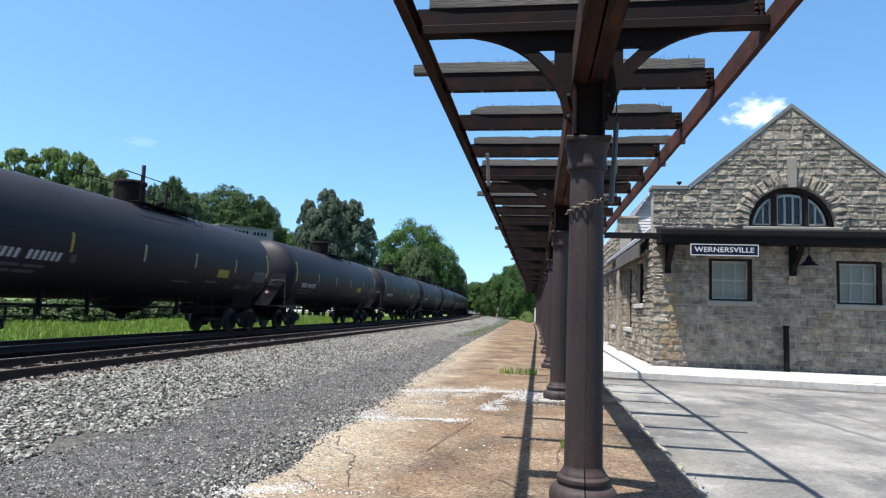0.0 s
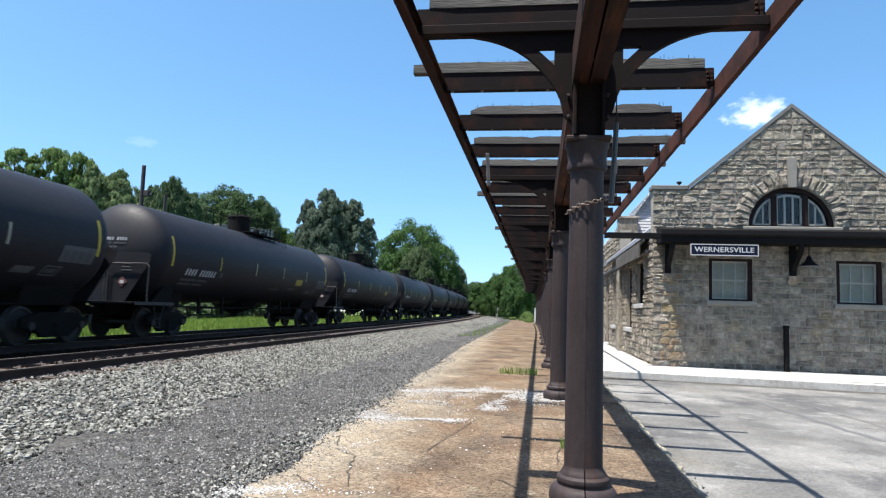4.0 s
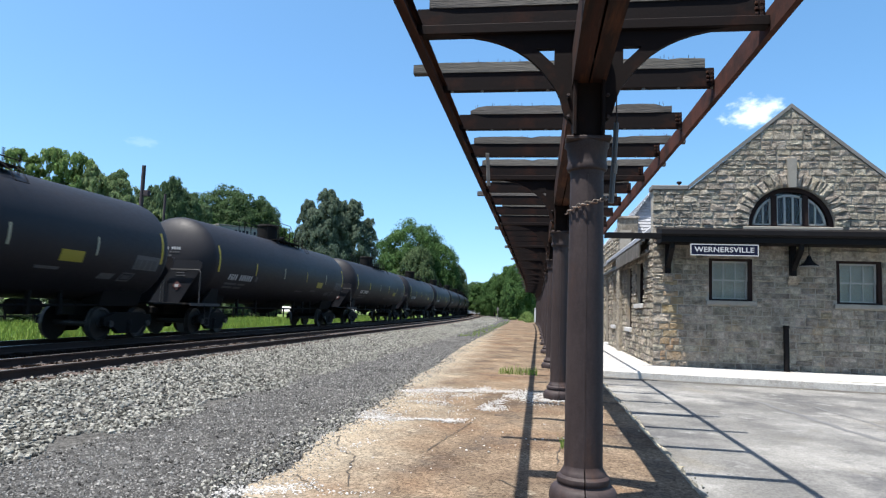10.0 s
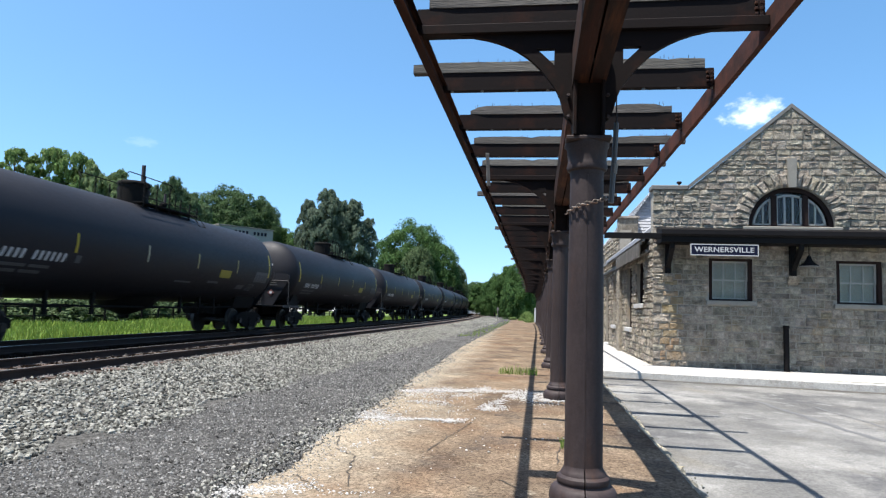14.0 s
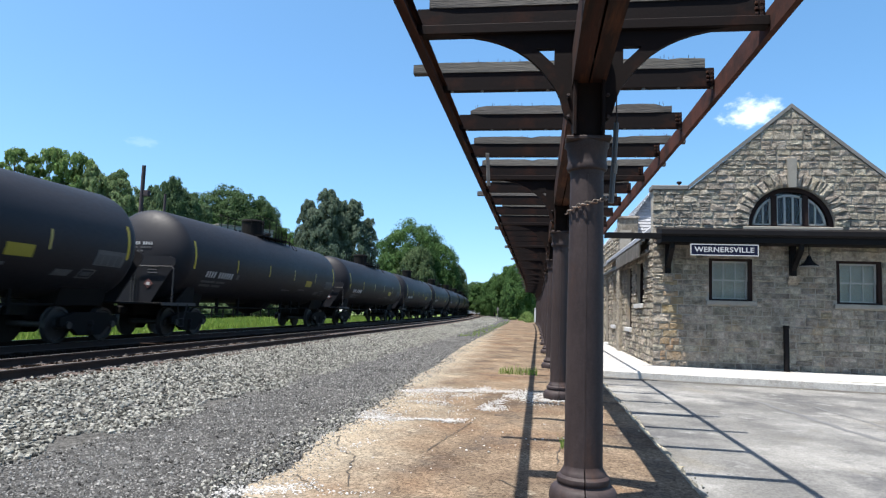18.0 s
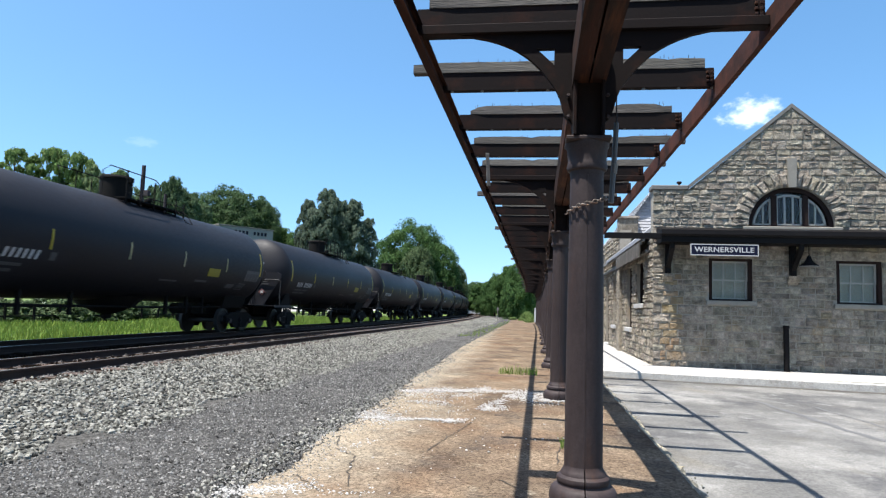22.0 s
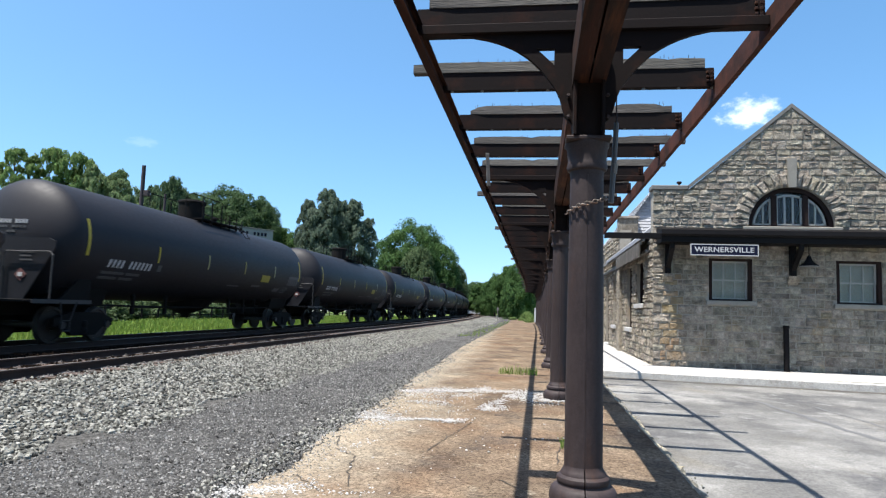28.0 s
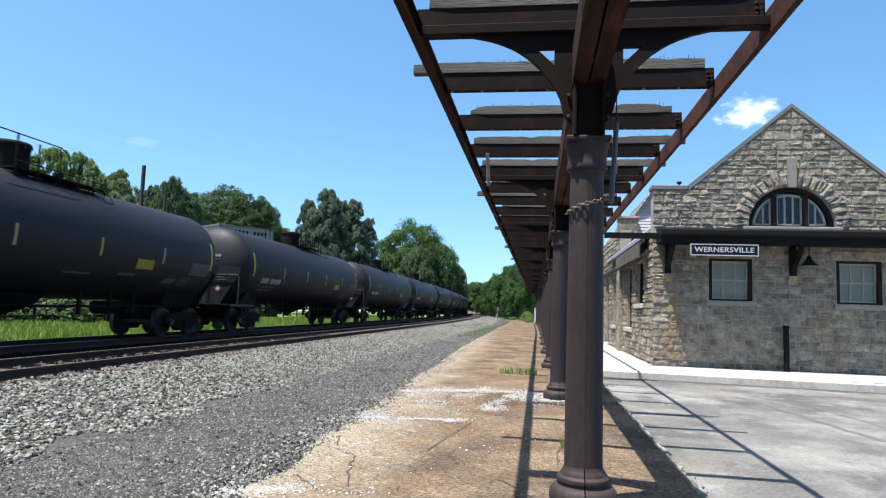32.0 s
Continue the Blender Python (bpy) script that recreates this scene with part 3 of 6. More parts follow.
def ray_out(p):
    """The outline point straight out from the arch's centre through p."""
    dx, dz = p[0] - ARCH_X, p[1] - ARCH_Z
    best = 1e9
    for (ax, az), (bx, bz) in zip(outer, outer[1:]):
        ex, ez = bx - ax, bz - az
        den = dx * ez - dz * ex
        if abs(den) > 1e-9:
            t = ((ax - ARCH_X) * ez - (az - ARCH_Z) * ex) / den
            u = ((ax - ARCH_X) * dz - (az - ARCH_Z) * dx) / den
            if t > 0 and -1e-6 <= u <= 1 + 1e-6:
                best = min(best, t)
    return ARCH_X + dx * best, ARCH_Z + dz * best


angles = sorted([math.pi * k / 24 for k in range(25)] + [math.atan2(z - ARCH_Z, x - ARCH_X) for x, z in outer[1:-1]])
ring_i = [(ARCH_X + ARCH_R * math.cos(a), ARCH_Z + ARCH_R * math.sin(a)) for a in angles]
ring_o = [ray_out((ARCH_X + math.cos(a), ARCH_Z + math.sin(a))) for a in angles]
n = len(angles)
v = [(x, y, z) for y in (WY, WY + T) for r in (ring_i, ring_o) for x, z in r]
f = []
for k in range(n - 1):
    f += [(k, k + 1, n + k + 1, n + k), (2 * n + k, 3 * n + k, 3 * n + k + 1, 2 * n + k + 1), (k, 2 * n + k, 2 * n + k + 1, k + 1), (n + k, n + k + 1, 3 * n + k + 1, 3 * n + k)]
g.add(v, f)
part("gable", g, M["mortar"], station, "tan stone gable with half-round opening")

# side walls, rear, floor and roof
SIDE_WINS = [(21.15, 22.6, 1.6, 2.95), (23.7, 25.0, 0.78, 2.95), (28.4, 29.6, 0.78, 2.95), (31.2, 32.6, -0.1, 2.95), (34.4, 35.8, 0.78, 2.95)]
ys = [WY + T, 21.15, 22.6, 23.7, 25.0, 28.4, 29.6, 31.2, 32.6, 34.4, 35.8, 40.0]
zs = [BASE, -0.1, 0.78, 1.6, 2.95, 3.7]
g = wall_cells(ys, zs, lambda y, z: not any(a < y < b and c < z < d for a, b, c, d in SIDE_WINS), 0, T)
g.v = [(WX0 + y, x, z) for x, y, z in g.v]
wall_side = part("wall_side", g, M["mortar"], station, "sunlit stone side wall")
part("wall_far_side", G().box(WX1 - T, WX1, WY + T, 28.0, BASE, 3.55), M["mortar"], station)
MX0, MX1, MY0, MY1 = WX0 + T + 0.02, 11.6, 28.0, 46.0
part("main_block", G().box(MX0, MX1, MY0, MY1, BASE, 4.75), M["mortar"], station, "longer stone block behind")
part("upper_side_wall", G().box(WX0, WX0 + T, 27.4, 40.0, 3.7, 4.7), M["mortar"], station)
eave_x, eave_z, ridge_z = 2.98, 3.6, 7.0
part("roof", G().along("y", [(eave_x, eave_z), (WXC, ridge_z), (2 * WXC - eave_x, eave_z), (2 * WXC - eave_x, eave_z - 0.12), (WXC, ridge_z - 0.16), (eave_x, eave_z - 0.12)], WY + T + 0.002, 30.0), M["slate"], station, "grey slate roof behind the gable")
hip = [(3.45, 27.9, 4.62), (11.3, 27.9, 4.62), (11.3, 46, 4.62), (3.45, 46, 4.62)]
top = [(4.85, 28.7, 6.7), (9.9, 28.7, 6.7), (9.9, 44.6, 6.7), (4.85, 44.6, 6.7)]
main_roof = part("main_roof", G().loft([hip, top]), M["slate"], station, "steep grey slate main roof")
courses = G()
for k in range(9):
    t0, t1 = k / 9, (k + 1) / 9
    for j in range(11):
        ya, yb = 28.0 + j * 1.2, 29.15 + j * 1.2
        xa, xb, za, zb = 3.45 + 1.4 * t0, 3.45 + 1.4 * t1, 4.62 + 2.08 * t0, 4.62 + 2.08 * t1
        courses.add([(xa - 0.05, ya, za), (xb - 0.015, ya, zb + 0.01), (xb - 0.015, yb, zb + 0.01), (xa - 0.05, yb, za), (xa, ya, za - 0.03), (xa, yb, za - 0.03)],
                    [(0, 1, 2, 3), (0, 3, 5, 4)])
for k in range(15):
    t0, t1 = k / 15, (k + 1) / 15
    for j in range(26):
        xa = 3.45 + 1.4 * t0 + j * 0.3 + (0.15 if k % 2 else 0)
        ya, yb, za, zb = 27.9 + 0.8 * t0, 27.9 + 0.8 * t1, 4.62 + 2.08 * t0, 4.62 + 2.08 * t1
        courses.add([(xa, ya - 0.045, za), (xa + 0.285, ya - 0.045, za), (xa + 0.285, yb - 0.012, zb + 0.01), (xa, yb - 0.012, zb + 0.01), (xa, ya, za - 0.03), (xa + 0.285, ya, za - 0.03)], [(0, 1, 2, 3), (0, 4, 5, 1)])
part("slate_courses", courses, M["slate"], station, kind="stuff")
part("corner_pier", G().box(3.22, 4.02, 27.55, 28.0, 4.4, 5.2, 0.02).box(3.17, 4.07, 27.5, 28.0, 5.2, 5.3, 0.02), M["stone"], station, "stone parapet pier")
part("roof_finial", G().lathe([(0.05, 5.03), (0.05, 5.08), (0.03, 5.09), (0.03, 5.13), (0.075, 5.16), (0.075, 5.2), (0.02, 5.22)], 4.06, 19.85, 10), M["frame"], station)
part("roof_vent", G().lathe([(0.1, 5.9), (0.1, 6.65), (0.16, 6.68), (0.16, 6.76), (0.05, 6.82)], 5.6, 28.6, 10), M["coping"], station)

# copings
CT = 0.13
for sx in (-1, 1):
    def mx(x):
        return x if sx < 0 else 2 * WXC - x
    a, b = mx(WX0 - 0.06), mx(RAKE0 + 0.02)
    part("coping", G().box(min(a, b), max(a, b), WY - 0.045, WY + T + 0.05, SHOULDER, SHOULDER + CT, 0.015), M["coping"], station, "flat stone coping")
    nseg = 4
    for k in range(nseg):
        t0, t1 = k / nseg, (k + 1) / nseg - 0.004
        p0 = (RAKE0 - 0.02 + (WXC - RAKE0 + 0.02) * t0, SHOULDER + (APEX - SHOULDER) * t0)
        p1 = (RAKE0 - 0.02 + (WXC - RAKE0 + 0.02) * t1, SHOULDER + (APEX - SHOULDER) * t1)
        if k == nseg - 1:
            p1 = (WXC, APEX)
        ring = [(mx(p0[0]), p0[1]), (mx(p1[0]), p1[1]), (mx(p1[0]), p1[1] + 0.125), (mx(p0[0]), p0[1] + 0.125)]
        part("raking_coping", G().along("y", ring, WY - 0.045, WY + T + 0.05), M["coping"], station, "sloping stone coping")

# windows
def window(parent, x0, x1, z0, z1, y, cols, name="window"):
    """A double-hung window in a deep brown frame, with a blind behind its panes."""
    w = part(name, G().box(x0, x0 + 0.1, y + 0.03, y + 0.3, z0, z1).box(x1 - 0.1, x1, y + 0.03, y + 0.3, z0, z1).box(x0 + 0.1, x1 - 0.1, y + 0.03, y + 0.3, z1 - 0.07, z1)
             .box(x0 + 0.1, x1 - 0.1, y + 0.03, y + 0.3, z0, z0 + 0.05), M["frame"], parent, "sash window in dark brown frame")
    a, b, lo, hi = x0 + 0.1, x1 - 0.1, z0 + 0.05, z1 - 0.07
    mid = (lo + hi) / 2
    for s0, s1, yy in ((mid - 0.02, hi, y + 0.12), (lo, mid + 0.02, y + 0.16)):
        g = G().box(a, a + 0.045, yy, yy + 0.035, s0, s1).box(b - 0.045, b, yy, yy + 0.035, s0, s1).box(a + 0.045, b - 0.045, yy, yy + 0.035, s0, s0 + 0.04).box(a + 0.045, b - 0.045, yy, yy + 0.035, s1 - 0.045, s1)
        for k in range(1, cols):
            xm = a + (b - a) * k / cols
            g.box(xm - 0.012, xm + 0.012, yy + 0.005, yy + 0.03, s0 + 0.04, s1 - 0.045)
        part("sash", g, M["sash"], w, "cream painted sash")
        for k in range(cols):
            p0 = a + (b - a) * k / cols + 0.02
            p1 = a + (b - a) * (k + 1) / cols - 0.02
            part("pane", G().box(p0, p1, yy + 0.015, yy + 0.019, s0 + 0.03, s1 - 0.03), M["glass"], w).visible_shadow = False
    part("blind", G().box(a, b, y + 0.25, y + 0.262, lo, hi), M["blind"], w, "pale drawn blind")
    part("sill", G().box(x0 - 0.08, x1 + 0.1, y - 0.09, y + 0.1, z0 - 0.13, z0, 0.015), M["stone_smooth"], w, "pale stone sill")
    part("lintel", G().box(x0 - 0.14, x1 + 0.14, y - 0.045, y + 0.05, z1, z1 + 0.26, 0.012), M["stone"], w, "stone lintel")
    return w


for a, b in WINS:
    window(station, a, b, WIN_Z0, WIN_Z1, WY, 3)
# side windows: dark deep openings with sills
for y0, y1, z0, z1 in SIDE_WINS:
    w = part("side_window", G().box(WX0 + 0.1, WX0 + 0.3, y0, y0 + 0.1, z0, z1).box(WX0 + 0.1, WX0 + 0.3, y1 - 0.1, y1, z0, z1).box(WX0 + 0.1, WX0 + 0.3, y0, y1, z1 - 0.08, z1), M["frame"], station, "narrow side window in brown frame")
    part("pane", G().box(WX0 + 0.22, WX0 + 0.226, y0 + 0.1, y1 - 0.1, z0, z1 - 0.08), M["glass"], w).visible_shadow = False
    part("blind", G().box(WX0 + 0.34, WX0 + 0.35, y0, y1, z0, z1), M["frame"], w)
    part("sill", G().box(WX0 - 0.1, WX0 + 0.12, y0 - 0.1, y1 + 0.1, z0 - 0.14, z0, 0.012), M["white"], w, "pale stone sill")
# half-round window
arch = part("arched_window", G().box(ARCH_X - ARCH_R, ARCH_X + ARCH_R, WY + 0.1, WY + 0.3, ARCH_Z, ARCH_Z + 0.06), M["frame"], station, "half-round window in three lights")
def arc_band(r0, r1, a0, a1, y0, y1, nn=14):
    g = G()
    rings = []
    for k in range(nn + 1):
        a = a0 + (a1 - a0) * k / nn
        c, s = math.cos(a), math.sin(a)
        rings.append([(ARCH_X + r0 * c, y0, ARCH_Z + r0 * s), (ARCH_X + r1 * c, y0, ARCH_Z + r1 * s), (ARCH_X + r1 * c, y1, ARCH_Z + r1 * s), (ARCH_X + r0 * c, y1, ARCH_Z + r0 * s)])
    return g.loft(rings)
part("arch_frame", arc_band(ARCH_R - 0.12, ARCH_R + 0.01, 0, math.pi, WY + 0.08, WY + 0.3, 24), M["frame"], arch)
for x in (-0.42, 0.42):
    part("mullion", G().box(ARCH_X + x - 0.075, ARCH_X + x + 0.075, WY + 0.1, WY + 0.3, ARCH_Z, ARCH_Z + math.sqrt(1.05 ** 2 - 0.25)), M["frame"], arch)
part("arch_sash", arc_band(0.93, 0.985, 0.0, 1.02, WY + 0.15, WY + 0.2), M["sash"], arch)
part("arch_sash", arc_band(0.93, 0.985, 2.12, math.pi, WY + 0.15, WY + 0.2), M["sash"], arch)
part("arch_sash", arc_band(0.9, 0.95, 1.24, 1.9, WY + 0.15, WY + 0.2), M["sash"], arch)
g = G()
for x, h in ((-0.325, 0.86), (-0.11, 0.9), (0.11, 0.9), (0.325, 0.86), (-0.7, 0.66), (0.7, 0.66), (-0.51, 0.8), (0.51, 0.8)):
    g.box(ARCH_X + x - 0.018, ARCH_X + x + 0.018, WY + 0.15, WY + 0.2, ARCH_Z + 0.06, ARCH_Z + h)
part("muntins", g, M["sash"], arch)
part("arch_rail", G().box(ARCH_X - 0.97, ARCH_X + 0.97, WY + 0.15, WY + 0.2, ARCH_Z + 0.06, ARCH_Z + 0.11), M["sash"], arch)
part("pane", G().add([(ARCH_X + 1.08 * math.cos(math.pi * k / 24), yy, ARCH_Z + 0.02 + 1.08 * math.sin(math.pi * k / 24)) for yy in (WY + 0.17, WY + 0.176) for k in range(25)],
                     [tuple(range(25)), tuple(range(49, 24, -1))]), M["glass"], arch).visible_shadow = False
part("sill", G().box(5.72, 8.36, WY - 0.1, WY + 0.12, ARCH_Z - 0.12, ARCH_Z, 0.015), M["stone_smooth"], arch, "long pale stone sill")
# interior: dark room behind the panes
part("inner_wall", G().box(WX0 + T, WX1 - T, WY + 1.6, WY + 1.7, BASE, 4.3).box(5.5, 8.6, WY + 1.6, WY + 1.7, 4.3, 5.5), M["room"], station)

# pent roof over the front wall
pent = part("pent_roof", G().along("x", [(18.66, 3.29), (18.66, 3.60), (19.5, 3.80), (19.5, 3.29), (18.8, 3.27)], 3.35, 10.8), M["dark_paint"], station, "dark flat pent roof over the front wall")
part("gutter", G().along("x", [(18.56, 3.5), (18.57, 3.62), (18.66, 3.63), (18.66, 3.45), (18.6, 3.45)], 3.33, 10.85), M["dark_paint"], pent, "dark metal gutter")
part("link_beam", G().box(1.8, 3.35, 18.6, 18.74, 3.36, 3.52, 0.01), M["dark_paint"], station, "dark beam out to the canopy")
for x in (3.66, 7.02, 10.4):
    g = G()
    g.box(x - 0.08, x + 0.08, WY - 0.16, WY - 0.02, 2.45, 3.3, 0.01)
    b = part("bracket", g, M["dark_paint"], pent, "dark timber roof bracket")
    part("brace", G().add([(x - 0.06, WY - 0.16, 2.6), (x + 0.06, WY - 0.16, 2.6), (x + 0.06, WY - 0.16, 2.8), (x - 0.06, WY - 0.16, 2.8), (x - 0.06, 18.75, 3.12), (x + 0.06, 18.75, 3.12), (x + 0.06, 18.75, 3.3), (x - 0.06, 18.75, 3.3)],
                          [(0, 1, 5, 4), (3, 7, 6, 2), (0, 4, 7, 3), (1, 2, 6, 5), (0, 3, 2, 1), (4, 5, 6, 7)]), M["dark_paint"], b)
    part("corbel", G().along("x", [(WY - 0.2, 2.45), (WY + 0.02, 2.45), (WY + 0.02, 2.2), (WY - 0.05, 2.22), (WY - 0.18, 2.36)], x - 0.14, x + 0.14), M["stone"], b, "stone corbel")
part("eave_board", G().box(WX0 - 0.24, WX0 - 0.16, WY + T + 0.05, 40.0, 3.44, 3.56, 0.01), M["coping"], station, "side eave board")
fascia = part("fascia_rail", G().box(WX0 - 0.26, WX0 - 0.22, 20.2, 26.2, 3.36, 3.44, 0.005), M["coping"], station, "weathered grey boarded fascia")
for k in range(20):
    part("fascia_board", G().box(WX0 - 0.3, WX0 - 0.262, 20.2 + k * 0.3, 20.488 + k * 0.3, 2.98 + random.uniform(-0.02, 0.02), 3.42, 0.006), M["grey_wood"], fascia)
part("eave_beam", G().box(WX0 - 0.12, WX0 + 0.0, WY + 0.6, 40.0, 3.1, 3.2, 0.01), M["coping"], station)
part("buttress", G().box(WX0 - 0.16, WX0, 26.3, 27.1, BASE, 3.4, 0.03), M["stone"], station, "stone buttress")
lamp = holder("wall_lamp", "dark barn lamp shade hung below the pent roof", "lamp")
part("shade", G().lathe([(0.25, 2.70), (0.24, 2.73), (0.12, 2.82), (0.07, 2.9), (0.05, 2.98), (0.02, 3.0)], 7.29, 19.0, 20), M["dark_paint"], lamp, smooth=True)
part("stem", G().tube([(7.29, 19.0, 2.98), (7.29, 19.0, 3.33)], 0.014), M["dark_paint"], lamp)
part("reflector", G().lathe([(0.06, 2.735), (0.225, 2.715), (0.235, 2.722), (0.06, 2.745)], 7.29, 19.0, 20), M["white"], lamp, "white enamel underside of the shade")
part("rim", G().lathe([(0.252, 2.69), (0.258, 2.70), (0.25, 2.715)], 7.29, 19.0, 20), M["coping"], lamp)
pipe = holder("standpipe", "dark iron post standing against the stone wall", "post")
part("pipe_body", G().lathe([(0.075, -0.22), (0.075, 1.0), (0.085, 1.01), (0.085, 1.08)], 6.78, 19.3, 14), M["dark_paint"], pipe, smooth=True)
part("foot", G().lathe([(0.12, -0.22), (0.12, -0.18), (0.08, -0.17)], 6.78, 19.3, 14), M["dark_paint"], pipe)

# name board
board = holder("name_board", "black station name board with white lettering and border", "sign", at=pose(4.985, 18.62, 3.075) @ Matrix.Scale(0.93, 4))
part("panel", G().box(-0.925, 0.925, -0.02, 0.02, -0.165, 0.165), M["sign_black"], board)
for x0, x1, z0, z1 in ((-0.95, 0.95, 0.145, 0.17), (-0.95, 0.95, -0.17, -0.145), (-0.95, -0.925, -0.145, 0.145), (0.925, 0.95, -0.145, 0.145)):
    part("border", G().box(x0, x1, -0.03, -0.018, z0, z1), M["white"], board, "white border strip")
curve = bpy.data.curves.new("lettering", "FONT")
curve.body, curve.align_x, curve.align_y, curve.size, curve.extrude = "WERNERSVILLE", "CENTER", "CENTER", 0.24, 0.003
curve.space_character, curve.offset = 1.06, 0.004
word = new("lettering_source", curve)
me = bpy.data.meshes.new_from_object(word)
bpy.data.objects.remove(word)
me.name = "lettering"
me.materials.clear()
me.materials.append(M["white"])
xs = [v.co.x for v in me.vertices]
me.transform(Matrix.Diagonal((1.66 / (max(xs) - min(xs)), 0.86, 1, 1)))
lettering = new("lettering", me)
lettering.parent, lettering.matrix_basis = board, pose(0, -0.024, 0.0, 90, 0, 0)
for x in (-0.7, 0.7):
    part("hanger", G().tube([(x, 0, 0.165), (x, 0, 0.3)], 0.012), M["dark_paint"], board)

# sidewalk and kerb
g = G().add([(1.44, 17.9, -0.175), (1.53, 17.45, -0.175), (1.75, 17.2, -0.175), (2.3, 17.07, -0.175), (60, 15.6, -0.25), (60, 30, -0.25), (WX0, 60, -0.17), (1.42, 60, -0.17)], [(0, 1, 2, 3, 4, 5, 6, 7)])
sidewalk = tagged(part("sidewalk", g, M["concrete"], label="bright pale concrete sidewalk round the station", kind="structure"), category="sidewalk")
kerb = holder("kerb", "pale concrete kerb between sidewalk and parking lot", "kerb")
kp = [(1.42, 18.2), (1.44, 17.75), (1.52, 17.4), (1.72, 17.16), (2.0, 17.07), (2.3, 17.03), (3.6, 16.92), (6.2, 16.7), (9, 16.45), (13, 16.1), (20, 15.6), (40, 14)]
for (ax, ay), (bx, by) in zip(kp, kp[1:]):
    za, zb = -0.168 - max(0, ax - 2.3) * 0.0013, -0.168 - max(0, bx - 2.3) * 0.0013
    d = Vector((bx - ax, by - ay)).normalized()
    nx, ny = -d.y * 0.16, d.x * 0.16
    v = []
    for x, y, z in ((ax, ay, za), (bx - d.x * 0.002, by - d.y * 0.002, zb)):
        v += [(x, y, -0.6), (x, y, z - 0.03), (x + nx * 0.15, y + ny * 0.15, z), (x + nx, y + ny, z), (x + nx, y + ny, -0.6)]
    part("kerb_stone", G().loft([v[:5], v[5:]]), M["kerb"], kerb)
# worn edge beam of the platform beside the lot
edge = holder("platform_edge", "worn crumbling concrete edge of the platform", "kerb")
def edge_stone(y0, y1, seed):
    """A broken length of edging: its outer face and top crumble unevenly."""
    r = random.Random(seed)
    top = plat_z(1.36)
    n = max(3, int((y1 - y0) / 0.16))
    rings = []
    for k in range(n + 1):
        y = y0 + (y1 - y0) * k / n
        out = 1.44 + 0.045 * noise.noise(Vector((y * 1.9, 9.1, 0))) + r.uniform(-0.022, 0.022)
        t = top + r.uniform(-0.02, 0.008) + 0.02 * noise.noise(Vector((y * 2.3, 4.4, 0)))
        rings.append([(1.346, y, top - 0.4), (1.346, y, top - 0.004), (1.365, y, t + 0.004), (out - r.uniform(0.02, 0.06), y, t), (out, y, t - r.uniform(0.03, 0.07)), (out + 0.03, y, top - 0.4)])
    return G().loft(rings)


y0, k = -4.0, 0
while y0 < 17.2:
    y1 = y0 + random.uniform(0.7, 2.1)
    part("edge_stone", edge_stone(y0, y1 - 0.015, k), M["edge_stone"], edge)
    y0, k = y1, k + 1

# the station stands a little farther off and larger than drawn above
ZOOM = Matrix.Translation(eye) @ Matrix.Scale(1.06, 4) @ Matrix.Translation(-eye)
for ob in (station, lamp, pipe, board, kerb, sidewalk):
    ob.matrix_basis = ZOOM @ ob.matrix_basis

# ---- the train of tank cars ----
CAR_L, TANK_R, TANK_Z = 18.985, 1.583, 2.74
WHEEL_R = 0.4826


def shell_patch(y0, y1, z0, z1, side, lift=0.006, lean=0.0):
    """A thin sheet lying on the side of the tank; lean shifts its top along the car."""
    g = G()
    n = 5
    rings = []
    for k in range(n):
        z = z0 + (z1 - z0) * k / (n - 1)
        a = math.asin(max(-1, min(1, (z - TANK_Z) / TANK_R)))
        sh = lean * k / (n - 1)
        r0, r1 = TANK_R - 0.01, TANK_R + lift
        c, s = math.cos(a), math.sin(a)
        rings.append([(side * r0 * c, y0 + sh, TANK_Z + r0 * s), (side * r1 * c, y0 + sh, TANK_Z + r1 * s), (side * r1 * c, y1 + sh, TANK_Z + r1 * s), (side * r0 * c, y1 + sh, TANK_Z + r0 * s)])
    return g.loft(rings)


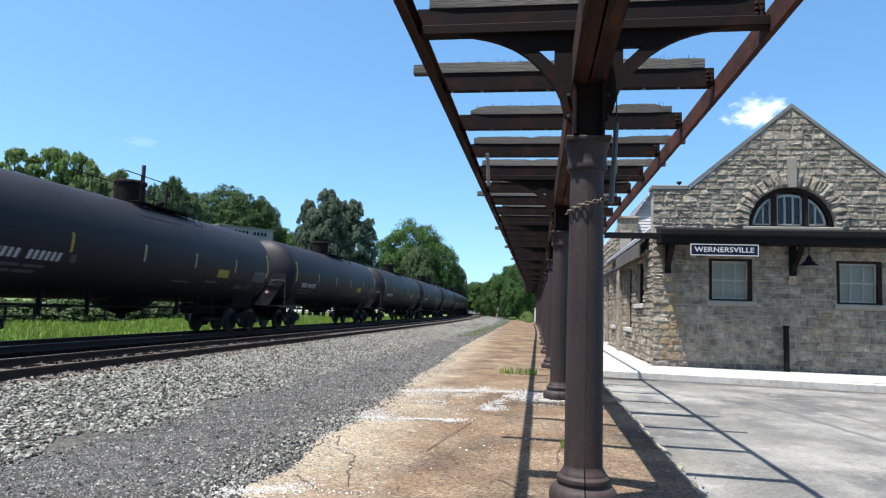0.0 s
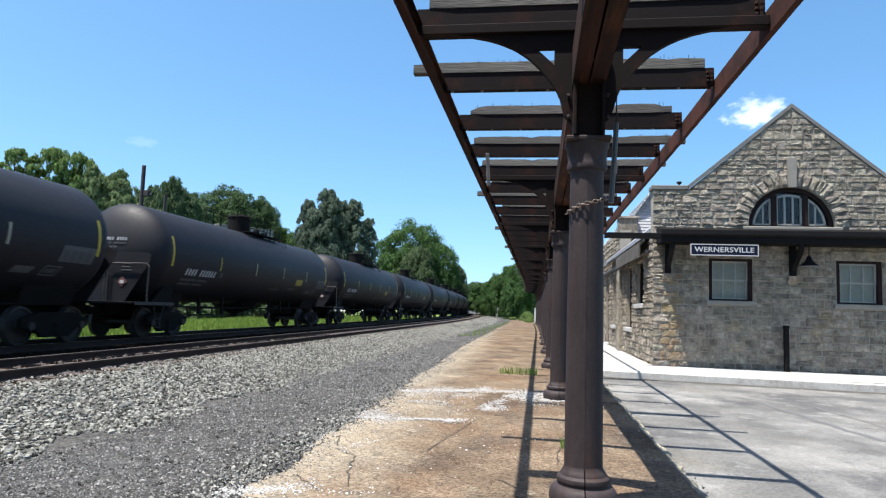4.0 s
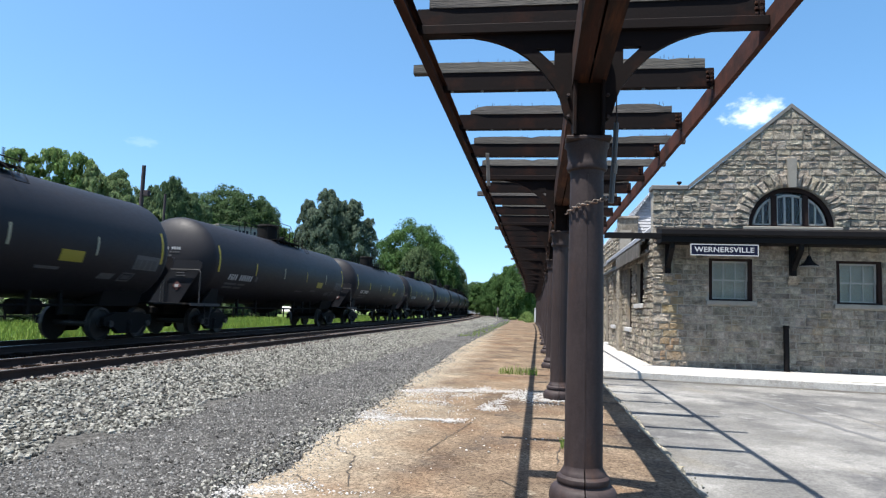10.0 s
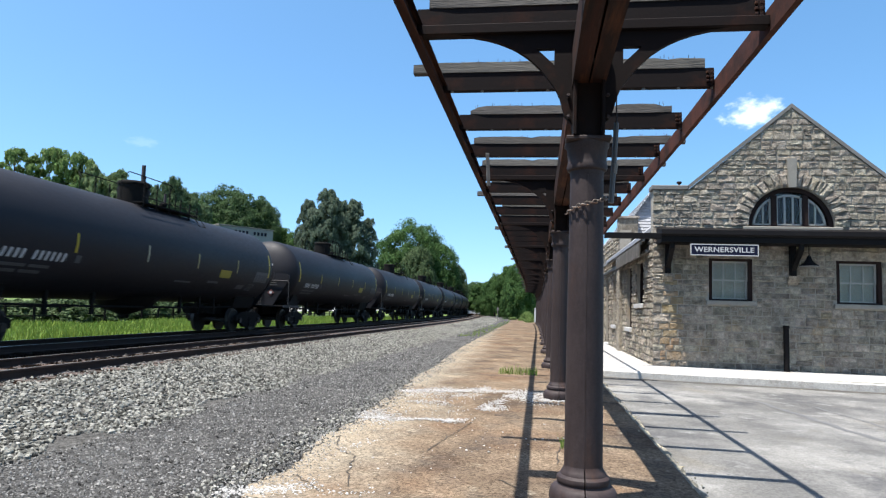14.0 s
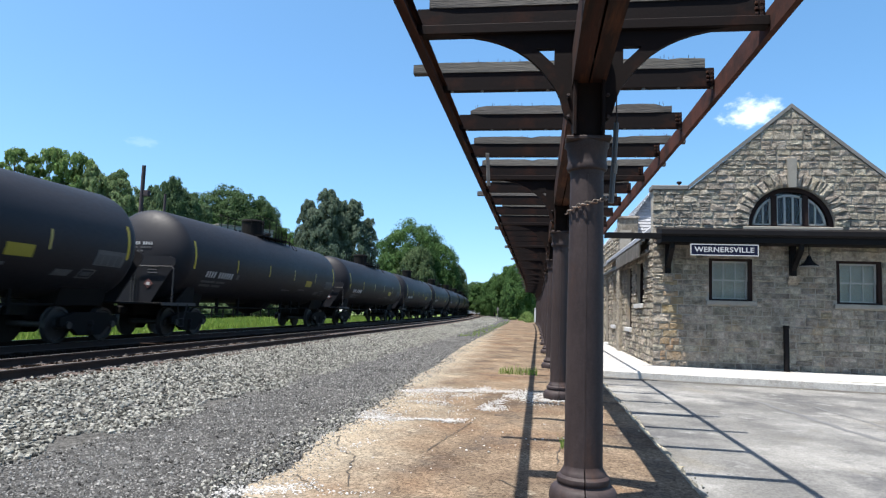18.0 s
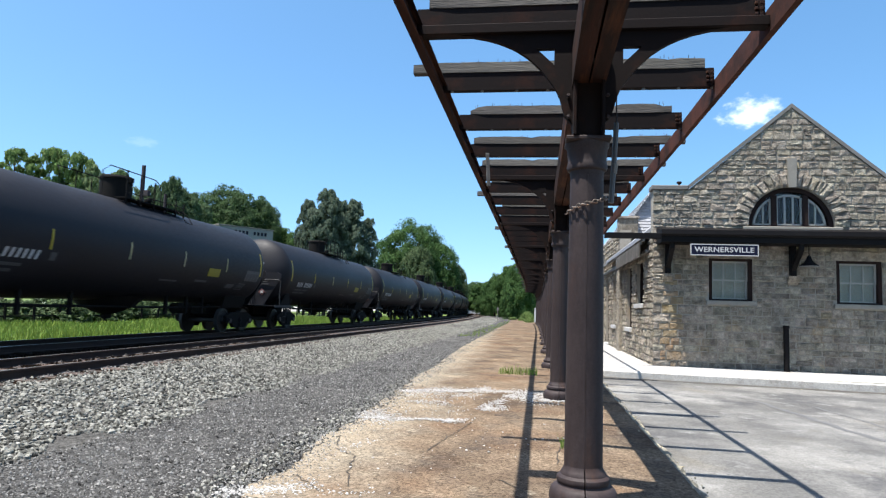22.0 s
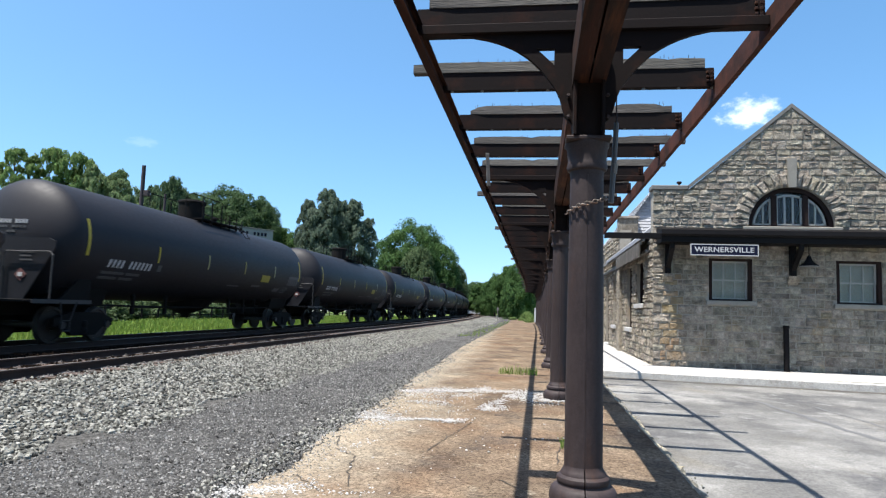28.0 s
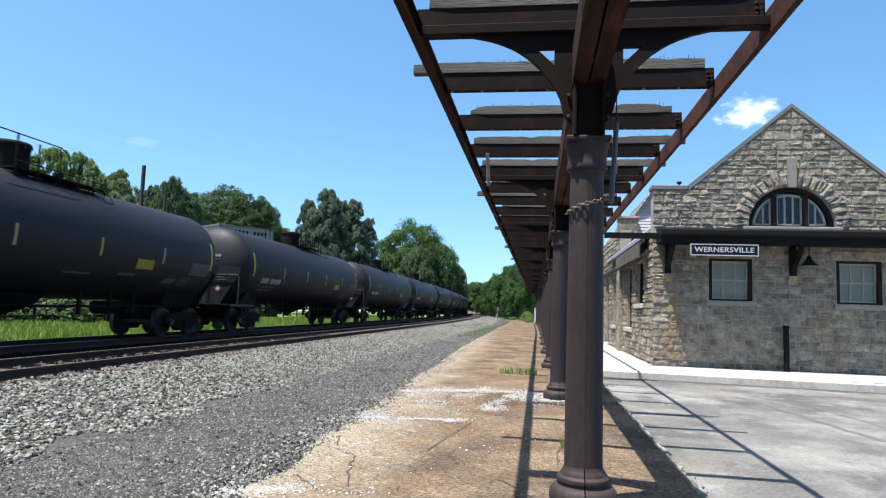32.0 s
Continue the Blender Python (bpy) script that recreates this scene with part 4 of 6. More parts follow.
def tank_car():
    car = holder("tank_car", "black railway tank car with yellow reflective stripes", "tank car", "tank cars of the passing train")
    seg = 48
    prof = [(8.62, 0.0)]
    for k in range(1, 11):
        u = k / 10 * math.pi / 2
        prof.append((7.84 + 0.78 * math.cos(u), TANK_R * math.sin(u)))
    rings = []
    for y, r in [(-a, b) for a, b in prof] + prof[::-1]:
        rings.append([(max(r, 0.002) * math.cos(2 * math.pi * i / seg), y, TANK_Z + max(r, 0.002) * math.sin(2 * math.pi * i / seg)) for i in range(seg)])
    part("tank", G().loft(rings), M["tank"], car, "matte black tank shell", smooth="all")
    for side in (1,):
        d = side
        for y in (-7.67, 7.67):
            part("reflector", shell_patch(d * y - 0.05, d * y + 0.05, 2.33, 3.3, side), M["yellow"], car, "tall yellow reflective stripe")
        for y in (-4.42, -1.30, 1.66, 4.65):
            part("reflector", shell_patch(d * y - 0.033, d * y + 0.033, 2.36, 2.86, side), M["yellow_worn"] if y > -2 else M["yellow"], car, "short yellow reflective stripe")
        part("placard", shell_patch(d * 3.78 - 0.42, d * 3.78 + 0.42, 2.13, 2.42, side), M["placard"], car, "yellow notice panel")
        for k in range(11):
            if k != 4:
                y = d * (-6.72 + k * 0.19)
                part("stencil_bar", shell_patch(y, y + 0.09, 2.09, 2.31, side, 0.004, 0.04 * d), M["stencil"], car)
        g = G()
        for k, (w, z) in enumerate(((1.0, 1.9), (0.8, 1.76))):
            y = d * -6.85
            q = shell_patch(min(y, y + d * w), max(y, y + d * w), z, z + 0.07, side, 0.004)
            g.add(q.v, q.f)
            q = shell_patch(min(y + d * (w + 0.1), y + d * (w + 0.75)), max(y + d * (w + 0.1), y + d * (w + 0.75)), z, z + 0.07, side, 0.004)
            g.add(q.v, q.f)
        part("small_stencil", g, M["stencil_dim"], car)
        part("square_mark", shell_patch(d * -4.25 - 0.1, d * -4.25 + 0.1, 2.1, 2.3, side, 0.004), M["stencil_dim"], car)
        for y0, y1, z0, z1, ln in ((6.35, 7.55, 2.1, 2.52, 0.06), (2.7, 3.5, 1.9, 1.97, 0), (5.05, 5.65, 1.76, 1.92, 0.1), (0.6, 1.6, 1.84, 1.89, 0)):
            part("data_panel", shell_patch(min(d * y0, d * y1), max(d * y0, d * y1), z0, z1, side, 0.004, ln * d), M["panel_grey"], car, "faded grey data panel")
        for w, (y0, y1, z0, z1) in enumerate(((5.95, 6.5, 1.95, 1.98), (5.95, 6.5, 1.73, 1.76), (5.95, 5.99, 1.76, 1.95), (6.46, 6.5, 1.76, 1.95), (6.05, 6.4, 1.8, 1.9))):
            sh = (z0 - 1.73) * 0.45
            part("notice_frame", shell_patch(y0 + sh, y1 + sh, z0, z1, side, 0.005, (z1 - z0) * 0.45), M["panel_grey"] if w < 4 else M["stencil_dim"], car)
        g = G()
        for k in range(4):
            q = shell_patch(d * (6.42 + k * 0.27), d * (6.42 + k * 0.27) + 0.2 * d if d > 0 else d * (6.42 + k * 0.27) + 0.24, 2.12, 2.4, side, 0.006, 0.04 * d)
            g.add(q.v, q.f)
        part("panel_print", g, M["stencil_dim"], car)
    # marks on the tank heads
    for d in (-1, 1):
        for z, h, n, w, a_first, material in ((3.05, 0.1, 10, 0.034, 1.25, M["stencil"]), (2.93, 0.06, 8, 0.04, 1.27, M["panel_grey"]), (2.81, 0.055, 2, 0.06, 1.45, M["panel_grey"])):
            g = G()
            for k in range(n):
                if k == 4:
                    continue
                a0 = a_first + k * (w + 0.023)
                rr = math.sqrt(TANK_R ** 2 - (z + h / 2 - TANK_Z) ** 2)
                pts = []
                for zz in (z, z + h):
                    for a in (a0, a0 + w):
                        for lift in (0.0, 0.016):
                            pts.append((rr * math.cos(a), d * (7.84 + 0.78 * rr / TANK_R * math.sin(a) + lift), zz))
                g.add(pts, [(0, 2, 6, 4), (1, 5, 7, 3), (0, 1, 3, 2), (4, 6, 7, 5), (0, 4, 5, 1), (2, 3, 7, 6)])
            part("head_mark", g, material, car, "white stencilled mark on the tank head", kind="stuff")
    # fittings on top
    hatch = part("fittings_housing", G().lathe([(0.48, 4.22), (0.48, 4.94), (0.51, 4.95), (0.51, 5.0), (0.45, 5.02)], 0, 0, 24), M["gear"], car, "black round fittings housing", smooth=True)
    part("housing_lid", G().lathe([(0.5, 5.0), (0.46, 5.06), (0.1, 5.09)], 0, 0, 20).box(0.42, 0.56, -0.09, 0.09, 4.86, 5.02, 0.01), M["gear"], hatch, smooth=True)
    plat = part("top_platform", G().box(0.5, 0.86, -0.75, 2.6, 4.27, 4.31).box(-0.86, -0.5, -0.75, 2.6, 4.27, 4.31).box(-0.5, 0.5, 0.62, 2.6, 4.36, 4.39), M["gear"], car, "black grating walkway on the tank top")
    for sx in (-1, 1):
        for y, top in ((-0.7, 5.12), (0.0, 5.0), (0.75, 5.0), (1.45, 4.72), (2.05, 4.66), (2.55, 4.62)):
            part("railing_post", G().tube([(sx * 0.86, y, 4.1), (sx * 0.86, y, top)], 0.024, 6), M["gear"], plat)
        part("handrail", G().tube([(sx * 0.7, -1.62, 4.25), (sx * 0.7, -1.62, 4.95), (sx * 0.86, -1.5, 5.1), (sx * 0.86, 0.75, 5.1), (sx * 0.86, 1.0, 4.98), (sx * 0.86, 1.12, 4.7), (sx * 0.86, 1.12, 4.3)], 0.016, 6), M["gear"], plat)
        part("toe_rail", G().tube([(sx * 0.88, -0.75, 4.45), (sx * 0.88, 2.6, 4.45)], 0.016, 5), M["gear"], plat)
        part("curved_step", G().tube([(sx * 0.86, 1.9, 4.35), (sx * 1.16, 1.95, 4.12), (sx * 1.34, 1.95, 3.86)], 0.015, 5).tube([(sx * 0.86, 2.35, 4.35), (sx * 1.16, 2.35, 4.12), (sx * 1.34, 2.35, 3.86)], 0.015, 5)
             .tube([(sx * 1.34, 1.95, 3.86), (sx * 1.34, 2.35, 3.86)], 0.013, 5), M["gear"], plat, "black curved side step")
    part("vent_valve", G().lathe([(0.1, 4.3), (0.1, 4.5), (0.14, 4.52), (0.14, 4.6), (0.05, 4.64)], 0.1, 1.6, 12), M["gear"], car)
    # underside
    part("outlet", G().lathe([(0.12, 0.6), (0.15, 0.62), (0.17, 0.74), (0.42, 0.82), (0.8, 0.98), (1.1, 1.3)], 0, 0, 16), M["gear"], car, "bottom outlet valve")
    part("brake_pipe", G().tube([(0.75, -6.5, 1.02), (0.75, -2.0, 0.98), (0.75, 2.0, 0.98), (0.75, 6.5, 1.02)], 0.035, 6), M["gear"], car)
    for y in (-4.4, -2.6, 2.0, 3.3, 4.4):
        part("hanger", G().box(0.7, 0.8, y - 0.05, y + 0.05, 0.75, 1.45), M["gear"], car)
    part("brake_cylinder", G().along("y", [(0.35 + 0.2 * math.cos(k * math.pi / 6), 0.95 + 0.2 * math.sin(k * math.pi / 6)) for k in range(12)], 3.2, 4.1), M["gear"], car)
    for d in (-1, 1):
        part("stub_sill", G().box(-0.3, 0.3, *sorted((d * 5.6, d * 9.05)), 0.72, 1.12, 0.02), M["gear"], car, "centre sill")
        part("saddle", G().add([(x, d * y, z) for y in (5.9, 7.75) for x, z in ((-0.8, 1.0), (0.8, 1.0), (0.95, 1.5), (0, 1.2), (-0.95, 1.5))],
                               [(0, 1, 2, 3, 4), (5, 9, 8, 7, 6), (0, 5, 6, 1), (1, 6, 7, 2), (2, 7, 8, 3), (3, 8, 9, 4), (4, 9, 5, 0)]), M["gear"], car, "black tank saddle")
        platf = part("end_platform", G().box(-1.35, 1.35, *sorted((d * 7.75, d * 9.42)), 1.08, 1.14, 0.01), M["gear"], car, "black end platform")
        for sx in (-1, 1):
            x = sx * 1.42
            if d > 0 and sx > 0:
                continue
            y = d * 8.74
            part("end_rail", G().tube([(x, y, 1.1), (x, y, 2.24), (x * 0.95, y, 2.33), (sx * 0.12, y, 2.33), (sx * 0.05, y, 2.24), (sx * 0.05, y, 1.1)], 0.019, 6), M["pipe_grey"], platf, "grey pipe handrail")
            part("sill_step", G().tube([(x, d * 8.35, 1.1), (x, d * 8.25, 0.62), (x, d * 7.95, 0.62), (x, d * 7.75, 1.1)], 0.02, 5).tube([(x, d * 8.25, 0.36), (x, d * 7.95, 0.36)], 0.018, 5).tube([(x, d * 8.25, 0.62), (x, d * 8.25, 0.36)], 0.016, 5)
                 .tube([(x, d * 7.95, 0.62), (x, d * 7.95, 0.36)], 0.016, 5), M["pipe_dark"], platf, "dark bent sill step")
            # strip in lighter grey stands in for the lit line along the platform edge
            part("platform_edge_strip", G().box(min(x, x - sx * 0.02), max(x, x - sx * 0.02), *sorted((d * 7.2, d * 9.3)), 1.05, 1.15), M["pipe_grey"], platf, "lighter grey strip for the lit platform edge")
            part("bolster_web", G().along("x", [(d * 7.0, 1.12), (d * 8.15, 1.12), (d * 7.15, 1.95), (d * 6.95, 1.9)], min(x * 0.84, x * 0.8), max(x * 0.84, x * 0.8)), M["gear"], car, "black triangular bolster web")
        shield = part("head_shield", G().along("y", [(-0.6, 1.12), (0.6, 1.12), (1.4, 2.42), (1.4, 2.6), (1.2, 2.68), (-1.2, 2.68), (-1.4, 2.6), (-1.4, 2.42)], d * 8.62, d * 8.66), M["tank"], car, "black head shield plate")
        for x in (0.5, -0.5):
            part("hazard_placard", G().add([(x + 0.16 * a, d * (8.665 + e), 1.75 + 0.16 * b) for e in (0, 0.012) for a, b in ((-1, 0), (0, -1), (1, 0), (0, 1))],
                                           [(0, 1, 2, 3), (7, 6, 5, 4), (0, 4, 5, 1), (1, 5, 6, 2), (2, 6, 7, 3), (3, 7, 4, 0)]), M["red"], shield, "red and white hazard placard")
            part("placard_mark", G().box(x - 0.06, x + 0.06, *sorted((d * 8.68, d * 8.69)), 1.7, 1.8), M["white"], shield)
        part("notice_print", G().box(0.45, 0.85, *sorted((d * 8.665, d * 8.672)), 2.3, 2.34).box(0.45, 0.75, *sorted((d * 8.665, d * 8.672)), 2.2, 2.24).box(0.45, 0.8, *sorted((d * 8.665, d * 8.672)), 2.1, 2.14), M["panel_grey"], shield)
        part("coupler", G().box(-0.1, 0.1, *sorted((d * 9.0, d * 9.36)), 0.78, 0.95, 0.02).box(-0.17, 0.17, *sorted((d * 9.26, d * 9.48)), 0.74, 1.0, 0.04), M["gear"], car, "steel knuckle coupler")
        # truck
        truck = part("truck", G().box(-0.95, 0.95, d * 6.95 - 0.2, d * 6.95 + 0.2, 0.42, 0.72, 0.03), M["gear"], car, "two-axle cast steel truck")
        for sx in (-1, 1):
            x = sx * 1.02
            c = d * 6.95
            prof = [(c + a, b) for a, b in ((-1.15, 0.45), (-1.15, 0.66), (-0.6, 0.82), (0.6, 0.82), (1.15, 0.66), (1.15, 0.45), (0.75, 0.42), (0.45, 0.2), (-0.45, 0.2), (-0.75, 0.42))]
            part("sideframe", G().along("x", prof, x - 0.07, x + 0.07), M["gear"], truck)
            part("spring", G().lathe([(0.12, 0.25), (0.14, 0.34), (0.12, 0.42), (0.14, 0.5), (0.12, 0.6)], x, c, 10), M["gear"], truck)
            for a in (-0.889, 0.889):
                part("bearing_cap", G().along("x", [(c + a + 0.1 * math.cos(k * math.pi / 6), WHEEL_R + 0.1 * math.sin(k * math.pi / 6)) for k in range(12)], x + sx * 0.07, x + sx * 0.13), M["wheel"], truck, "grey bearing cap")
        for a in (-0.889, 0.889):
            g = G()
            for sx in (-1, 1):
                x0 = sx * 0.752
                rings = []
                for x, r in ((-0.085, WHEEL_R + 0.028), (-0.055, WHEEL_R + 0.026), (-0.045, WHEEL_R), (0.06, WHEEL_R - 0.006), (0.062, WHEEL_R - 0.07), (0.03, WHEEL_R - 0.09), (0.02, 0.16), (0.06, 0.14)):
                    rings.append([(x0 + sx * x, r * math.cos(2 * math.pi * k / 28), r * math.sin(2 * math.pi * k / 28)) for k in range(28)])
                g.loft(rings)
            g.along("x", [(0.085 * math.cos(k * math.pi / 6), 0.085 * math.sin(k * math.pi / 6)) for k in range(12)], -0.98, 0.98)
            ws = part("wheelset", g, M["wheel"], truck, "steel wheels on an axle")
            ws.matrix_basis = pose(0, d * 6.95 + a, WHEEL_R)
    return car


def run(t):
    """How far the train's leading car has come, metres along the line, at t seconds."""
    return 19.36 - 21.7899 * t + 0.0083635 * t * t


# slack in the couplers sets some cars a little ahead or behind
SLACK = {2: -0.1, 4: -0.1, 12: 0.13, 13: 0.25, 14: 0.17, 15: 0.17, 16: 0.1, 17: -0.16, 22: 0.1, 33: -0.1, 34: -0.19, 35: -0.3}
cars = [tank_car()]
for k in range(47):
    cars.append(copy_thing(cars[0], pose(0, 0, 0)))


def car_at(s):
    x, y, a = line(s, TRAIN_X)
    return pose(x, y, 0, 0, 0, math.degrees(a))


for k, c in enumerate(cars):
    c.matrix_basis = car_at(run(0) + (k - 1) * CAR_L)

# ---- trees, grass, fence and distance ----
def leaf_cloud(rng, clumps, per, size, squash):
    """Small folded leaf sprays over the outsides of many clumps: rows of centre, radius and the way out of the crown."""
    c = np.array(clumps)
    k = np.repeat(np.arange(len(c)), per)
    d = rng.normal(size=(len(k), 3)) + c[k, 4:7] * 0.55
    d[:, 2] += 0.2
    d /= np.linalg.norm(d, axis=1)[:, None]
    p = c[k, :3] + d * (c[k, 3] * rng.uniform(0.5, 1.2, len(k)))[:, None] * np.array([1, 1, squash])
    nrm = d * 0.8 + c[k, 4:7] * 0.35 + rng.normal(size=d.shape) * 0.42
    nrm /= np.linalg.norm(nrm, axis=1)[:, None]
    u = np.cross(nrm, rng.normal(size=d.shape))
    u /= np.linalg.norm(u, axis=1)[:, None]
    w = np.cross(nrm, u)
    s = (size * rng.uniform(0.5, 1.25, len(k)))[:, None]
    q = np.stack([p - u * s, p - w * s * 0.6 + nrm * s * 0.15, p + u * s, p + w * s * 0.6 + nrm * s * 0.15], 1).reshape(-1, 3)
    return q, np.arange(len(q)).reshape(-1, 4)


def crown_mesh(name, seed, kind, material, per=60, size=0.027, squash=0.75):
    """A crown of boughs, each a cluster of leaf clumps, about 1 unit in half-width and height over the origin.
    kind: dome (dense and broad), open (loose boughs with gaps), pine (layered, narrowing upwards)."""
    rng = np.random.default_rng(seed)
    boughs = []
    if kind == "pine":
        # layers of boughs up one leader, narrowing towards the top
        n = 95
        for i in range(n):
            z = -0.95 + 1.85 * i / n
            wide = (1 - ((z + 1) / 2) ** 2.6) ** 0.7
            a = i * 2.39996 + rng.normal() * 0.3
            rad = wide * (0.5 + 0.24 * noise.noise(Vector((math.cos(a) * 1.4 + seed, math.sin(a) * 1.4, z * 2.5)))) * (1.2 if i % 3 else 0.45)
            boughs.append((math.cos(a) * rad, math.sin(a) * rad, z, rng.uniform(0.17, 0.27) * (0.7 + 0.5 * wide)))
    else:
        n, reach = (60, 0.74) if kind == "dome" else (26, 0.74)
        spin = rng.uniform(0, 6.28)
        for i in range(n):
            z = 1 - 1.62 * (i + 0.5) / n
            a = spin + i * 2.39996 + rng.normal() * 0.25
            rad = math.sqrt(max(0.0, 1 - z * z)) if z > 0 else 1.0
            lump = reach * (0.9 + 0.32 * noise.noise(Vector((math.cos(a) * 1.5 + seed, math.sin(a) * 1.5, z * 1.5))))
            size_of = rng.uniform(0.22, 0.32) if kind == "dome" else rng.uniform(0.17, 0.29)
            boughs.append((math.cos(a) * rad * lump, math.sin(a) * rad * lump, z * lump, size_of))
        if kind == "dome":
            boughs += [(*(rng.normal(size=3) * 0.28), 0.34) for _ in range(14)]
    clumps = []
    for bx, by, bz, br in boughs:
        out = np.array((bx, by, bz + 0.35))
        out /= np.linalg.norm(out) + 1e-6
        for _ in range(11):
            d = rng.normal(size=3) + out * 0.8 + np.array((0, 0, 0.3))
            d /= np.linalg.norm(d)
            clumps.append((bx + d[0] * br * 0.8, by + d[1] * br * 0.8, bz + d[2] * br * 0.75 * squash, br * rng.uniform(0.28, 0.5), *((d + out) / 2)))
    q, f = leaf_cloud(rng, clumps, per, size, squash)
    q[:, :2] /= np.percentile(np.abs(q[:, :2]), 98.5)
    lo, hi = np.percentile(q[:, 2], 0.5), np.percentile(q[:, 2], 99.9)
    q[:, 2] = (q[:, 2] - lo) / (hi - lo) * 2 - 1
    me = bpy.data.meshes.new(name)
    me.from_pydata(q.tolist(), [], f.tolist())
    me.materials.append(material)
    return me


def trunk_mesh(seed, zc, half, high):
    """A tapered trunk of zc metres up to the crown's middle, with limbs out into the crown."""
    r = random.Random(seed)
    g = G()
    w = 0.06 * half + 0.1
    g.tube([(0, 0, 0), (0.1, 0, zc * 0.5), (r.uniform(-0.2, 0.2), r.uniform(-0.2, 0.2), zc * 0.8), (0, 0, zc + high * 0.4)], [w, w * 0.8, w * 0.6, w * 0.2], 8)
    for k in range(8):
        a, z, reach = k * 2.4, zc + high * (-0.8 + k * 0.11), half * r.uniform(0.45, 0.65)
        g.tube([(0, 0, z), (math.cos(a) * reach * 0.5, math.sin(a) * reach * 0.5, z + high * 0.2), (math.cos(a) * reach, math.sin(a) * reach, z + high * 0.42)], [w * 0.45, w * 0.28, w * 0.08], 5)
    return g.mesh("trunk", M["bark"])


crowns = {"open": crown_mesh("crown", 3, "open", M["leaf_light"], 70, 0.036), "open_b": crown_mesh("crown", 14, "open", M["leaf_light"], 80, 0.034, 0.58),
          "pale": crown_mesh("crown", 8, "dome", M["leaf_pale"], 40, 0.036, 0.52), "pale_b": crown_mesh("crown", 31, "dome", M["leaf_pale"], 40, 0.036, 0.52),
          "point": crown_mesh("crown", 5, "dome", M["leaf_deep"], 34, 0.04, 0.55), "point_b": crown_mesh("crown", 25, "dome", M["leaf_deep"], 34, 0.04, 0.55),
          "dome": crown_mesh("crown", 12, "dome", M["leaf"], 70, 0.022), "dome_b": crown_mesh("crown", 17, "dome", M["leaf_green"], 80, 0.019),
          "olive": crown_mesh("crown", 40, "dome", M["leaf_olive"], 40, 0.03), "small": crown_mesh("crown", 51, "dome", M["leaf_green"], 40, 0.034),
          "pine": crown_mesh("crown", 6, "pine", M["leaf_blue"], 36, 0.028, 0.6), "pine_b": crown_mesh("crown", 61, "pine", M["leaf_blue"], 28, 0.036, 0.58)}


def tree(kind, x, y, top, half, high, turn, label):
    """top: height over the rails; half, high: half the crown's width and height."""
    base = -0.6
    t = holder("tree", label, "tree", "trees along the line", at=pose(x, y, base, 0, 0, turn))
    c = new("crown", crowns[kind])
    zc = top - base - high
    c.parent, c.matrix_basis = t, Matrix.Translation((0, 0, zc)) @ Matrix.Diagonal((half, half, high, 1))
    new("trunk", trunk_mesh(int(turn), zc, half, high)).parent = t
    return t


